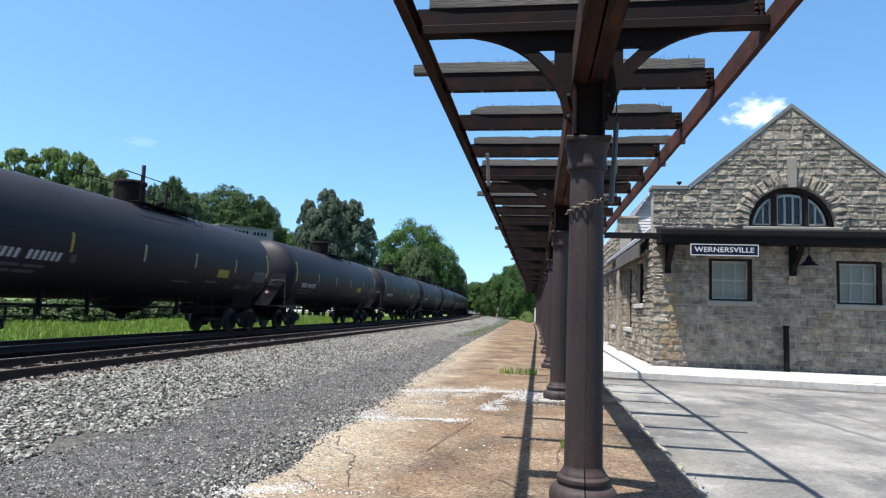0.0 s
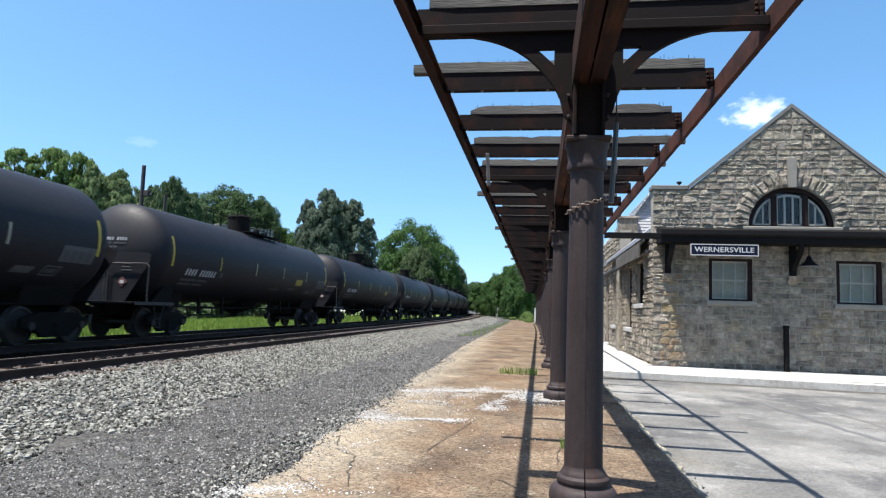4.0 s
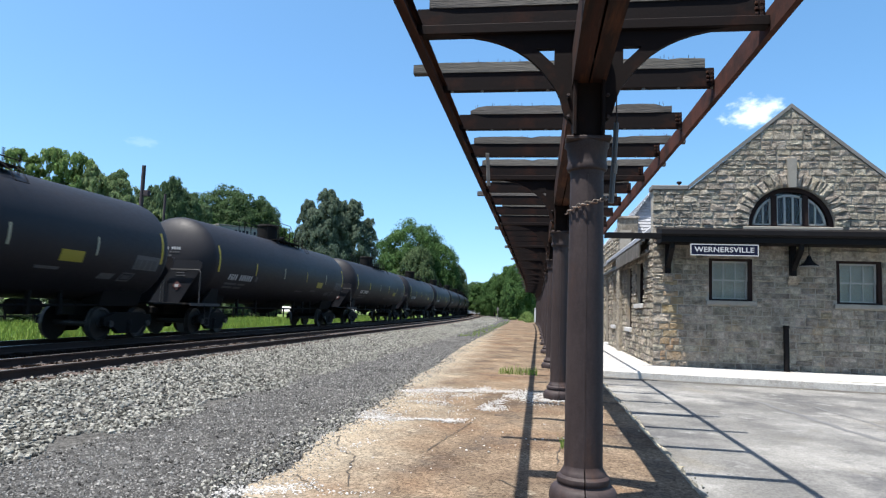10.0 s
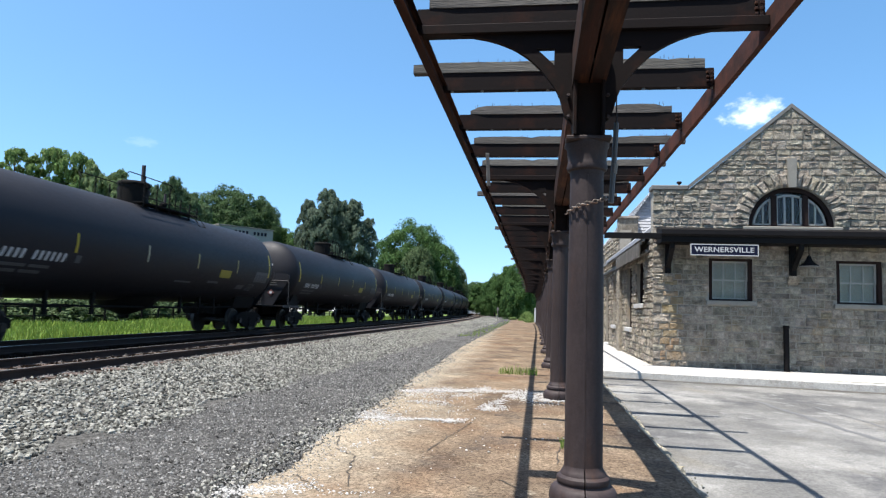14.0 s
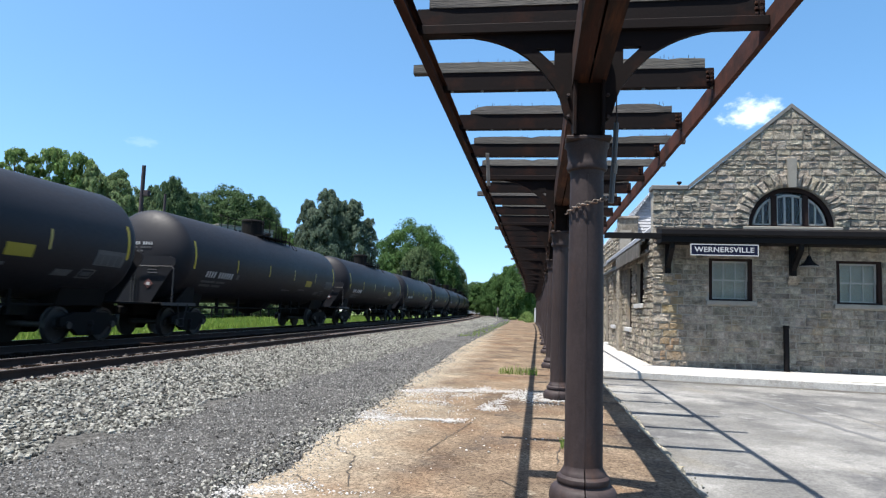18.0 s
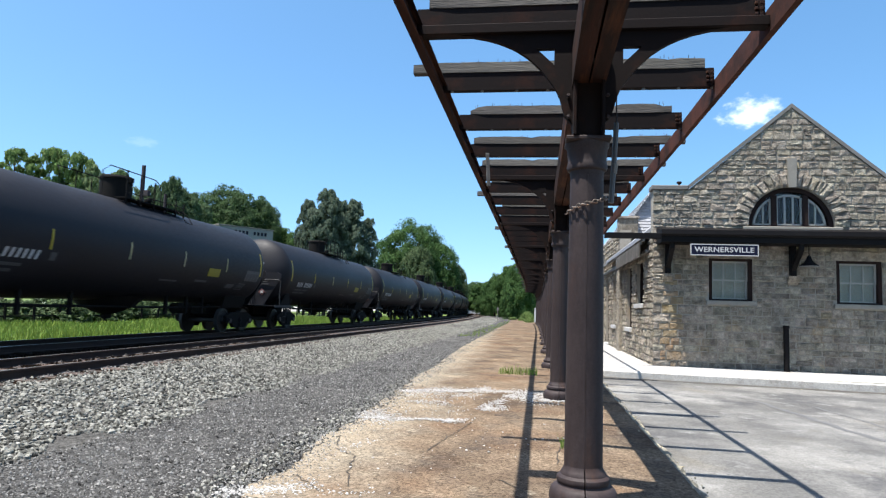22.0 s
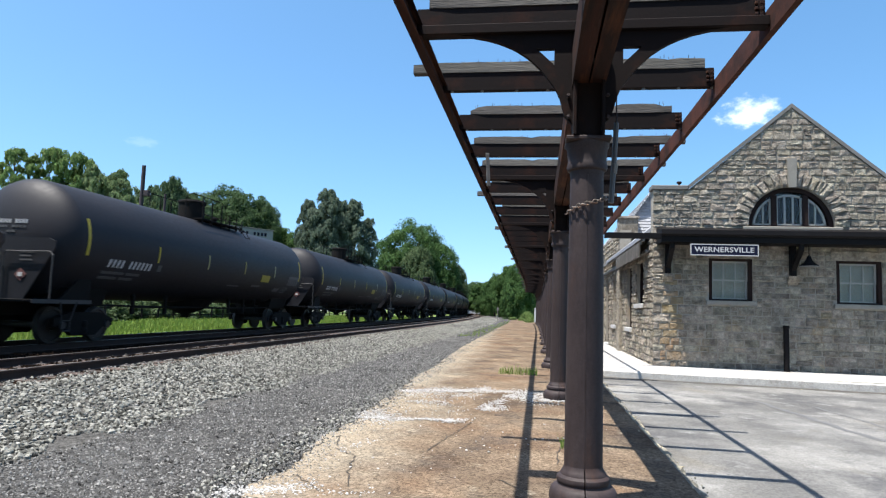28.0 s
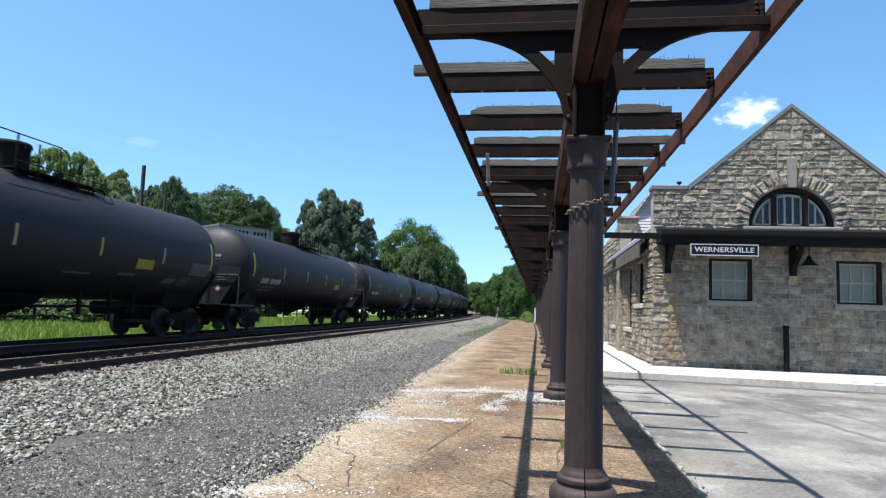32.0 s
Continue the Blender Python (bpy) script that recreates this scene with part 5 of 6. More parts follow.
LOOSE, PALE, DEEP = "light green tree with loose open boughs", "pale green leafy tree in full summer leaf", "dark bluish green tree with tufted boughs"
BROAD, PINE, LOW = "broad dense dark green broadleaf tree", "tall grey-green evergreen with soft layered boughs", "green tree leafy down to the ground"
for row in (
        ("open", -56.4, 62, 17.1, 1.95, 2.6, 20, LOOSE), ("open_b", -53.9, 64, 17.8, 2.6, 4.6, 75, LOOSE), ("open", -51.3, 65, 17.4, 2.3, 4.4, 130, LOOSE),
        ("pale", -49.9, 66, 16.0, 2.2, 4.2, 200, PALE), ("pale_b", -48.2, 68, 16.0, 2.2, 4.4, 10, PALE), ("pale", -53.5, 72, 14.6, 5.0, 5.0, 310, PALE), ("pale_b", -48.6, 76, 14.0, 3.2, 4.6, 60, PALE),
        ("point", -48.4, 76, 16.1, 2.1, 4.6, 250, DEEP), ("point_b", -47.2, 78, 16.9, 2.2, 5.2, 40, DEEP), ("point", -45.6, 79, 15.6, 2.1, 4.8, 100, DEEP), ("small", -46.4, 83, 14.6, 3.4, 5.2, 160, DEEP), ("point_b", -44.3, 80, 14.2, 1.8, 4.4, 210, DEEP),
        ("dome", -44.6, 88, 17.9, 5.0, 5.2, 310, BROAD), ("dome", -40.9, 91, 17.0, 3.0, 4.8, 200, BROAD), ("pale_b", -52.2, 78, 14.6, 3.2, 5.0, 150, PALE), ("pale", -49.6, 84, 13.6, 3.0, 5.0, 50, PALE), ("small", -38.8, 95, 12.8, 2.6, 3.6, 15, PALE), ("small", -34.6, 99, 12.4, 2.4, 3.6, 95, PALE),
        ("pine_b", -33.3, 90, 16.3, 2.2, 7.6, 40, PINE), ("pine", -29.6, 88, 17.5, 3.2, 8.4, 180, PINE), ("pine_b", -31.2, 87, 14.6, 2.4, 6.8, 10, PINE), ("pine_b", -26.9, 91, 16.5, 2.7, 7.6, 95, PINE), ("pine", -25.0, 93, 14.2, 1.7, 6.6, 300, PINE), ("pine_b", -28.2, 90, 16.2, 2.3, 7.4, 220, PINE),
        ("dome_b", -35.2, 176, 25.6, 9.8, 11.8, 60, BROAD), ("dome_b", -28.2, 178, 21.4, 6.6, 9.6, 200, BROAD), ("olive", -31.5, 168, 17.2, 5.2, 7.6, 140, LOOSE), ("olive", -22.9, 182, 14.0, 3.2, 7.0, 290, LOOSE),
        ("dome", -47, 140, 16.5, 7, 8.0, 340, BROAD), ("dome", -58, 118, 15, 7, 7.0, 99, BROAD),
        ("small", -14.6, 172, 8.4, 3.7, 4.4, 70, LOW), ("dome_b", -10.6, 162, 10.3, 3.6, 5.4, 170, LOW), ("small", -7.3, 152, 11.6, 3.3, 6.0, 260, LOW), ("dome_b", -4.2, 140, 12.4, 3.6, 6.4, 330, LOW), ("small", -4.9, 122, 6.9, 2.1, 3.7, 20, LOW),
        ("small", -12.0, 205, 12.0, 6.0, 6.3, 120, LOW), ("dome_b", -0.5, 150, 12.0, 5, 6.2, 15, LOW), ("dome", -30, 300, 14, 8, 7.0, 45, BROAD), ("dome_b", 7, 170, 12, 6, 6.2, 200, LOW)):
    tree(*row)
bush = crown_mesh("leaves", 21, "dome", M["leaf_bush"], 14, 0.06)


bush_olive = crown_mesh("leaves", 22, "dome", M["leaf_olive"], 14, 0.06)


def shrub(x, y, z, half, high, turn):
    label = "bright green leafy shrub" if x > -20 else "dull olive green shrub beyond the fence"
    s = holder("shrub", label, "shrub", "shrubs along the line", at=pose(x, y, z, 0, 0, turn))
    c = new("leaves", bush if x > -20 else bush_olive)
    c.parent, c.matrix_basis = s, Matrix.Translation((0, 0, high * 0.75)) @ Matrix.Diagonal((half, half, high, 1))
    part("stems", G().tube([(0, 0, -0.3), (0.1, 0, high * 0.8)], 0.05, 5).tube([(0, 0, -0.3), (-0.25 * half, 0.1, high * 0.9)], 0.04, 5), M["bark"], s)


for row in ((-1.2, 84, -0.35, 0.4, 0.35, 0), (-1.0, 88, -0.35, 0.5, 0.5, 60), (-1.5, 91, -0.35, 0.4, 0.3, 200), (-1.2, 95, -0.35, 0.6, 0.8, 120), (-2.4, 99, -0.35, 0.6, 0.35, 300), (-1.8, 104, -0.35, 0.8, 0.9, 30), (-4.2, 112, -0.35, 0.7, 0.35, 80),
            (-32.0, 57.5, -0.4, 2.0, 1.5, 20), (-30.3, 60.5, -0.4, 2.0, 1.6, 110), (-28.3, 63.5, -0.4, 2.0, 1.6, 250),
            (-27.6, 38, -0.4, 1.7, 1.0, 40), (-28.4, 41.5, -0.4, 1.9, 1.1, 130), (-29.5, 51, -0.4, 2.2, 1.2, 10), (-30.5, 56, -0.4, 2.3, 1.2, 260), (-28.5, 32, -0.4, 1.4, 0.8, 70),
            (-27.2, 34, -0.4, 1.6, 0.9, 30), (-28, 28.5, -0.4, 1.5, 1.0, 90), (-30, 46, -0.4, 2.2, 1.0, 150), (-34, 60, -0.4, 2.5, 1.3, 220), (-31, 24, -0.4, 2.0, 0.9, 300)):
    shrub(*row)

# pale yard beyond the fence, and the wooded skyline
g = strip(G(), STATIONS, [(-130, -0.5), (-46, -0.3)])
tagged(part("yard", g, M["concrete"], label="pale gravel yard beyond the fence", kind="structure"), category="gravel yard")
g = G()
ring = []
for k in range(121):
    a = radians(-95 + k * 190 / 120)
    ring.append((420 * math.sin(a), 420 * math.cos(a), 8 + 6 * noise.noise(Vector((k * 0.23, 2.0, 0))) + 2.5 * noise.noise(Vector((k * 0.9, 5.0, 0)))))
v = [(x, y, z) for x, y, h in ring for z in (-1.0, h)] + [(x * 1.1, y * 1.1, h * 0.9) for x, y, h in ring]
n = len(ring)
f = [(2 * i, 2 * i + 2, 2 * i + 3, 2 * i + 1) for i in range(n - 1)] + [(2 * i + 1, 2 * i + 3, 2 * n + i + 1, 2 * n + i) for i in range(n - 1)]
tagged(part("backdrop", G().add(v, f), M["leaf"], label="low wooded skyline far off", kind="structure"), category="backdrop")

# grass blades on the verge, taller towards the fence
def blades(name, n, x0, x1, y0, y1, h0, h1, z, seed, width=0.02):
    rng = np.random.default_rng(seed)
    x, y = rng.uniform(x0, x1, n), y0 + (y1 - y0) * rng.uniform(0, 1, n) ** 1.4
    h = rng.uniform(h0, h1, n) * (0.6 + 0.5 * np.sin(x * 1.3 + 2) * np.sin(y * 0.5))
    a = rng.uniform(0, 6.28, n)
    w = width * (1 + y * 0.03)
    lx, ly = rng.normal(size=n) * 0.3 * h, rng.normal(size=n) * 0.3 * h
    p = np.stack([np.stack([x - np.cos(a) * w, y - np.sin(a) * w, np.full(n, z)], 1), np.stack([x + np.cos(a) * w, y + np.sin(a) * w, np.full(n, z)], 1),
                  np.stack([x + lx, y + ly, z + np.abs(h) + 0.04], 1)], 1).reshape(-1, 3)
    ob = big_mesh(name, p.tolist(), np.arange(3 * n).reshape(-1, 3).tolist(), M["blade"])
    return ob


tagged(blades("grass", 52000, -26, -16.3, 8, 95, 0.1, 0.4, -0.3, 5, 0.022), "tall sunlit green grass and weeds", "grass", kind="stuff")
tagged(blades("platform_weeds", 170, -0.85, 0.0, 14.7, 15.6, 0.04, 0.15, PLAT, 6, 0.006), "tuft of green weeds in a platform joint", "weeds", kind="stuff")
tagged(blades("path_weeds", 800, -4.7, -2.9, 38, 104, 0.03, 0.16, -0.32, 9, 0.01), "sparse weeds along the platform's gravel side", "weeds", kind="stuff")
tagged(blades("column_weeds", 26, 0.26, 0.36, 7.0, 7.4, 0.05, 0.16, PLAT, 7, 0.005), "small weed in the platform crack", "weeds", kind="stuff")

# fence
fence = holder("fence", "low black post and rail fence behind the grass", "fence")
post = G().box(-0.05, 0.05, -0.05, 0.05, -0.6, 0.72, 0.01).mesh("post", M["gear"])
for i in range(44):
    p = new("post", post)
    p.parent, p.matrix_basis = fence, pose(-26.3, 14 + i * 1.9, random.uniform(-0.06, 0.1), random.uniform(-3, 3), random.uniform(-3, 3), 0)
for z in (0.12, 0.62):
    part("rail", G().box(-26.38, -26.33, 13, 97, z, z + 0.07), M["gear"], fence)

# flat-roofed grey building behind the line
works = holder("grey_building", "long pale grey flat-roofed building with small dark windows", "building", at=pose(-32.7, 60.0, -0.6, 0, 0, math.degrees(math.atan2(6.0, 4.4))))
part("wall", G().box(1.4, 7.5, 0, 8, 0, 9.5), M["render_grey"], works)
part("roof_edge", G().box(1.3, 7.6, -0.08, 8.1, 9.5, 9.62, 0.01), M["coping"], works)
for k in range(8):
    wx = 3.1 + k * 0.42 + (0.45 if k > 3 else 0)
    win = part("window", G().box(wx, wx + 0.24, -0.03, 0.05, 8.85, 9.2), M["frame"], works)
    part("pane", G().box(wx + 0.03, wx + 0.21, -0.04, -0.032, 8.88, 9.17), M["sign_black"], win)

# utility poles
for x, y, top, r, label in ((-29.6, 44.6, 11.25, 0.15, "tall dark wooden utility pole without wires"), (-29.5, 47.5, 9.6, 0.1, "thinner grey pole beside the tall one")):
    pl = holder("utility_pole", label, "pole", at=pose(x, y, -0.6))
    part("shaft", G().tube([(0, 0, 0), (0, 0, top * 0.5), (0, 0, top + 0.6)], [r * 1.15, r * 1.05, r * 0.95], 12), M["pole"], pl, smooth=True)
    if r >= 0.15:
        part("transformer_box", G().box(0.2, 0.6, -0.18, 0.18, 9.5, 9.95, 0.04).box(0.1, 0.22, -0.05, 0.05, 9.65, 9.8), M["pole"], pl)
# marker post and white hut at the far end
mark = holder("marker_post", "thin grey metal post beside the track", "post", at=pose(-5.6, 92, -0.35))
part("shaft", G().tube([(0, 0, 0), (0, 0, 2.1)], 0.05, 8), M["coping"], mark)
part("plate", G().box(-0.14, 0.14, -0.03, -0.01, 1.6, 2.0), M["coping"], mark)
hut = holder("signal_cabinet", "pale grey trackside equipment cabinet", "cabinet", at=pose(-0.15, 88, -0.3))
part("body", G().box(-0.35, 0.35, -0.3, 0.3, 0, 1.9, 0.02), M["white"], hut)
part("lid", G().box(-0.4, 0.4, -0.35, 0.35, 1.9, 1.98, 0.02), M["white"], hut)
house = holder("far_shed", "small white shed beyond the curve", "shed", at=pose(-23.5, 232, -0.6, 0, 0, 10))
part("wall", G().box(-3, 3, -2, 2, 0, 3.4), M["white"], house)
part("roof", G().along("y", [(-3.4, 3.4), (3.4, 3.4), (0, 5.0)], -2.3, 2.3), M["slate"], house)

# one small fair-weather cloud and two faint wisps, far off
def cloud_material(name, edge, thick):
    m = bpy.data.materials.new(name)
    m.use_nodes = True
    nt = m.node_tree
    n, ln = nt.nodes, nt.links
    n.remove(n["Principled BSDF"])
    em, tr, mx = n.new("ShaderNodeEmission"), n.new("ShaderNodeBsdfTransparent"), n.new("ShaderNodeMixShader")
    em.inputs["Color"].default_value, em.inputs["Strength"].default_value = (0.93, 0.97, 1.0, 1), 0.95
    co, gr, mp = n.new("ShaderNodeTexCoord"), n.new("ShaderNodeTexGradient"), n.new("ShaderNodeMapping")
    gr.gradient_type = "SPHERICAL"
    ln.new(co.outputs["Object"], mp.inputs["Vector"])
    nz = n.new("ShaderNodeTexNoise")
    nz.inputs["Scale"].default_value, nz.inputs["Detail"].default_value, nz.inputs["Roughness"].default_value = 2.2, 7, 0.58
    ln.new(co.outputs["Object"], nz.inputs["Vector"])
    ln.new(mp.outputs[0], gr.inputs["Vector"])
    ad = n.new("ShaderNodeMath")
    ad.operation = "MULTIPLY_ADD"
    ln.new(nz.outputs["Fac"], ad.inputs[0])
    ad.inputs[1].default_value = 1.5
    ln.new(gr.outputs["Fac"], ad.inputs[2])
    mr = n.new("ShaderNodeMapRange")
    mr.interpolation_type = "SMOOTHSTEP"
    mr.inputs["From Min"].default_value, mr.inputs["From Max"].default_value = edge, edge + 0.55
    ln.new(ad.outputs[0], mr.inputs["Value"])
    gz = n.new("ShaderNodeMath")
    gz.operation = "MULTIPLY"
    gz.use_clamp = True
    g2 = n.new("ShaderNodeMapRange")
    g2.inputs["From Min"].default_value, g2.inputs["From Max"].default_value, g2.inputs["To Max"].default_value = 0.0, 0.4, thick
    ln.new(gr.outputs["Fac"], g2.inputs["Value"])
    ln.new(mr.outputs["Result"], gz.inputs[0])
    ln.new(g2.outputs["Result"], gz.inputs[1])
    ln.new(gz.outputs[0], mx.inputs[0])
    ln.new(tr.outputs[0], mx.inputs[1])
    ln.new(em.outputs[0], mx.inputs[2])
    ln.new(mx.outputs[0], n["Material Output"].inputs["Surface"])
    return m


def sky_place(x, y, dist):
    """A far place in the sky by bearing: x degrees right of the camera's aim, y degrees above it."""
    return eye + view.to_3x3() @ (Vector((math.tan(radians(x)), math.tan(radians(y)), -1)).normalized() * dist)


def cloud(name, x, y, wide, high, material, label):
    at = sky_place(x, y, 2500)
    g = G().add([(-1, -1, 0), (1, -1, 0), (1, 1, 0), (-1, 1, 0)], [(0, 1, 2, 3)])
    ob = part(name, g, material, label=label, kind="structure")
    ob["category"] = "cloud"
    ob.matrix_basis = look(at, eye) @ Matrix.Diagonal((wide, high, 1, 1))
    ob.visible_shadow = False
    return ob

cloud_white = cloud_material("white_cloud", 1.16, 0.62)
cloud_faint = cloud_material("thin_cloud", 1.0, 0.055)
puffs = [cloud("cloud", 25.4, 11.8, 165, 105, cloud_white, "small bright white summer cloud"),
         cloud("cloud_wisp", -24.7, 9.3, 80, 30, cloud_faint, "faint thin wisp of cloud")]

# ---- loose stone: ballast, grit and chips ----
def lot_z(x, y):
    return -0.44 - 0.00017 * (y + 40) - 0.00512 * (x - 1.4)


ICO = np.array([(0, 0, 1), (0.894, 0, 0.447), (0.276, 0.851, 0.447), (-0.724, 0.526, 0.447), (-0.724, -0.526, 0.447), (0.276, -0.851, 0.447),
                (0.724, 0.526, -0.447), (-0.276, 0.851, -0.447), (-0.894, 0, -0.447), (-0.276, -0.851, -0.447), (0.724, -0.526, -0.447), (0, 0, -1)])
ICO_F = [(0, 1, 2), (0, 2, 3), (0, 3, 4), (0, 4, 5), (0, 5, 1), (1, 6, 2), (2, 7, 3), (3, 8, 4), (4, 9, 5), (5, 10, 1),
         (6, 7, 2), (7, 8, 3), (8, 9, 4), (9, 10, 5), (10, 6, 1), (11, 7, 6), (11, 8, 7), (11, 9, 8), (11, 10, 9), (11, 6, 10)]
OCT = np.array([(1, 0, 0), (0, 1, 0), (-1, 0, 0), (0, -1, 0), (0.2, 0.1, 1), (0, 0, -1)])
OCT_F = [(0, 1, 4), (1, 2, 4), (2, 3, 4), (3, 0, 4), (1, 0, 5), (2, 1, 5), (3, 2, 5), (0, 3, 5)]


def stones(name, x, y, z, r, material, seed, label, category, flat=0.92, rough_cut=False):
    """Angular loose stones, each a jittered icosahedron of its own."""
    rng = np.random.default_rng(seed)
    n = len(x)
    base, tris = (OCT, OCT_F) if rough_cut else (ICO, ICO_F)
    k = len(base)
    v = base[None] * rng.uniform(0.5, 1.35, (n, k, 1)) * rng.uniform(0.65, 1.2, (n, 1, 3)) * np.array([1, 1, flat])
    a = rng.uniform(0, 6.28, n)
    c, s = np.cos(a)[:, None], np.sin(a)[:, None]
    vx, vy = v[..., 0] * c - v[..., 1] * s, v[..., 0] * s + v[..., 1] * c
    v = np.stack([vx, vy, v[..., 2]], 2) * r[:, None, None] + np.stack([x, y, z], 1)[:, None]
    f = (np.array(tris)[None] + k * np.arange(n)[:, None, None]).reshape(-1, 3)
    ob = big_mesh(name, v.reshape(-1, 3).tolist(), f.tolist(), material)
    return tagged(ob, label, category, kind="stuff")


rng = np.random.default_rng(11)


def shoulder_z(x):
    return np.interp(x, [-8.1, -7.6, -6.8, -5.6, -4.8, -4.5], [-0.195, -0.17, -0.2, -0.3, -0.35, -0.42])


n = 40000
y = 3.5 + 50 * rng.uniform(0, 1, n) ** 1.5
edge = -4.85 + 0.22 * np.sin(y * 1.7) + 0.12 * np.sin(y * 4.3 + 1)
x = -8.15 + (edge + 8.15) * rng.uniform(0, 1, n)
r = rng.uniform(0.017, 0.037, n)
near = y < 13
for side_of, cut, seed in ((near, False, 1), (~near, True, 8)):
    q, w, e = x[side_of], y[side_of], r[side_of]
    stones("ballast_stones", q, w, shoulder_z(q) + e * 0.35, e, M["ballast"], seed, "coarse pale grey angular ballast stones", "ballast", rough_cut=cut)
n = 9000
s_far = rng.uniform(48, 125, n)
off = rng.uniform(-8.1, -4.3, n)
a = np.clip((s_far - CURVE_AT) / RADIUS, 0, None)
x, y = (off + RADIUS) * np.cos(a) - RADIUS, CURVE_AT + (off + RADIUS) * np.sin(a)
r = rng.uniform(0.03, 0.06, n)
stones("ballast_stones", x, y, shoulder_z(off) + r * 0.3, r, M["ballast"], 18, "coarse pale grey angular ballast stones", "ballast", rough_cut=True)
n = 1700
y = 4.5 + 36 * rng.uniform(0, 1, n) ** 1.3
x = rng.uniform(-8.5, -7.98, n)
r = rng.uniform(0.018, 0.036, n)
stones("tie_end_stones", x, y, np.full(n, -0.165) + r * 0.25, r, M["ballast"], 19, "pale stones lying between the tie ends", "ballast", rough_cut=True)
n = 56000
y = 3.5 + 34 * rng.uniform(0, 1, n) ** 1.6
x = rng.uniform(-4.9, -2.1, n)
r = rng.uniform(0.006, 0.0125, n) * rng.choice([1, 1, 1, 1, 1, 1.9], n)
stones("grit_stones", x, y, np.interp(x, [-4.7, -3.2, -2.3, -1.7], [-0.345, -0.33, -0.27, -0.29]) + r * 0.3, r, M["gravel"], 2, "small dark grey crushed stones beside the platform", "gravel", rough_cut=True)
n = 4200
y = 3.8 + 14 * rng.uniform(0, 1, n) ** 1.3
x = -2.42 + rng.normal(0, 0.2, n)
r = rng.uniform(0.007, 0.03, n) * rng.uniform(0.5, 1, n)
r *= np.where(x > -2.25, 0.45, 1.0)
stones("edge_rubble", x, y, np.interp(x, [-3.2, -2.36, -2.22, -1.7], [-0.33, -0.25, -0.172, -0.168]) + r * 0.3, r, M["ballast"], 3, "loose rubble along the broken platform edge", "rubble")
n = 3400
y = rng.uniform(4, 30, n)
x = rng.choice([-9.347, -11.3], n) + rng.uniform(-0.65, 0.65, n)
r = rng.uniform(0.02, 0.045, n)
stones("track_stones", x, y, np.full(n, -0.165) + r * 0.3, r, M["dark_bed"], 4, "oily stones between the rails, darkened for the train's shade", "ballast")
# rubble and dirt at the foot of the platform beside the lot, and on its edge
n = 800
y = rng.uniform(4.2, 17.0, n)
x = 1.46 + np.abs(rng.normal(0, 0.07, n)) * rng.choice([1, 1, -1.3], n)
r = rng.uniform(0.004, 0.013, n)
stones("lot_edge_rubble", x, y, np.where(x > 1.45, -0.462, plat_z(1.36) - 0.004) + r * 0.3, r, M["edge_stone"], 15, "dark crumbled concrete along the platform's lot side", "rubble", rough_cut=True)
# dirt swept along the foot of the station kerb
n = 1100
t = rng.uniform(0, 1, n) ** 1.3 * (len(kp) - 5)
k = t.astype(int) + 3
p = np.array(kp)
x, y = ((p[k] + (p[k + 1] - p[k]) * (t % 1)[:, None]) * 1.06).T
y = y - np.abs(rng.normal(0, 0.06, n)) - 0.01
r = rng.uniform(0.006, 0.02, n)
stones("kerb_dirt", x, y, lot_z(x, y) + r * 0.2, r, M["edge_stone"], 16, "dark dirt and crumbs along the station kerb", "dirt", 0.5, rough_cut=True)
# silt lying in the gutter against the kerb, its outer rim uneven
silt = mat("gutter_silt", (0.035, 0.033, 0.03), (0.085, 0.078, 0.066), 0.95, 0, 5, 60, 0.6, 0.006)
verts, faces = [], []
walkway = np.linspace(2, len(kp) - 3, 420)
for i, u in enumerate(walkway):
    k = min(int(u), len(kp) - 2)
    gx, gy = (p[k] + (p[k + 1] - p[k]) * (u - k)) * 1.06
    reach = 0.14 + 0.13 * (0.5 + 0.5 * math.sin(u * 9.1 + 2 * math.sin(u * 3.3))) + rng.uniform(0, 0.05)
    for back, lift in ((-0.01, 0.022), (reach * 0.5, 0.013), (reach, 0.002)):
        verts.append((gx, gy - back, lot_z(gx, gy - back) + lift))
    if i:
        faces += [(3 * i - 3 + j, 3 * i + j, 3 * i + j + 1, 3 * i - 2 + j) for j in (0, 1)]
tagged(part("gutter_silt", G().add(verts, faces), silt, label="dark silt lying in the gutter against the kerb", kind="stuff"), category="dirt")
# crumbs and grit spilt over the platform's edge all along
n = 7000
y = 4.2 + 46 * rng.uniform(0, 1, n) ** 1.7
x = np.array([plat_edge(v) for v in y]) + np.abs(rng.normal(0, 0.22, n)) * rng.choice([1, 1, -0.6], n)
x += np.where(y > 40, -(y - 40) ** 2 / (2 * RADIUS), 0)
r = rng.uniform(0.006, 0.02, n) * np.clip(1.15 - 1.4 * np.abs(x + 2.35), 0.45, 1)
stones("edge_crumbs", x, y, np.full(n, PLAT) + r * 0.2, r, M["gravel"], 14, "grey crumbs spilt over the broken platform edge", "gravel", rough_cut=True)
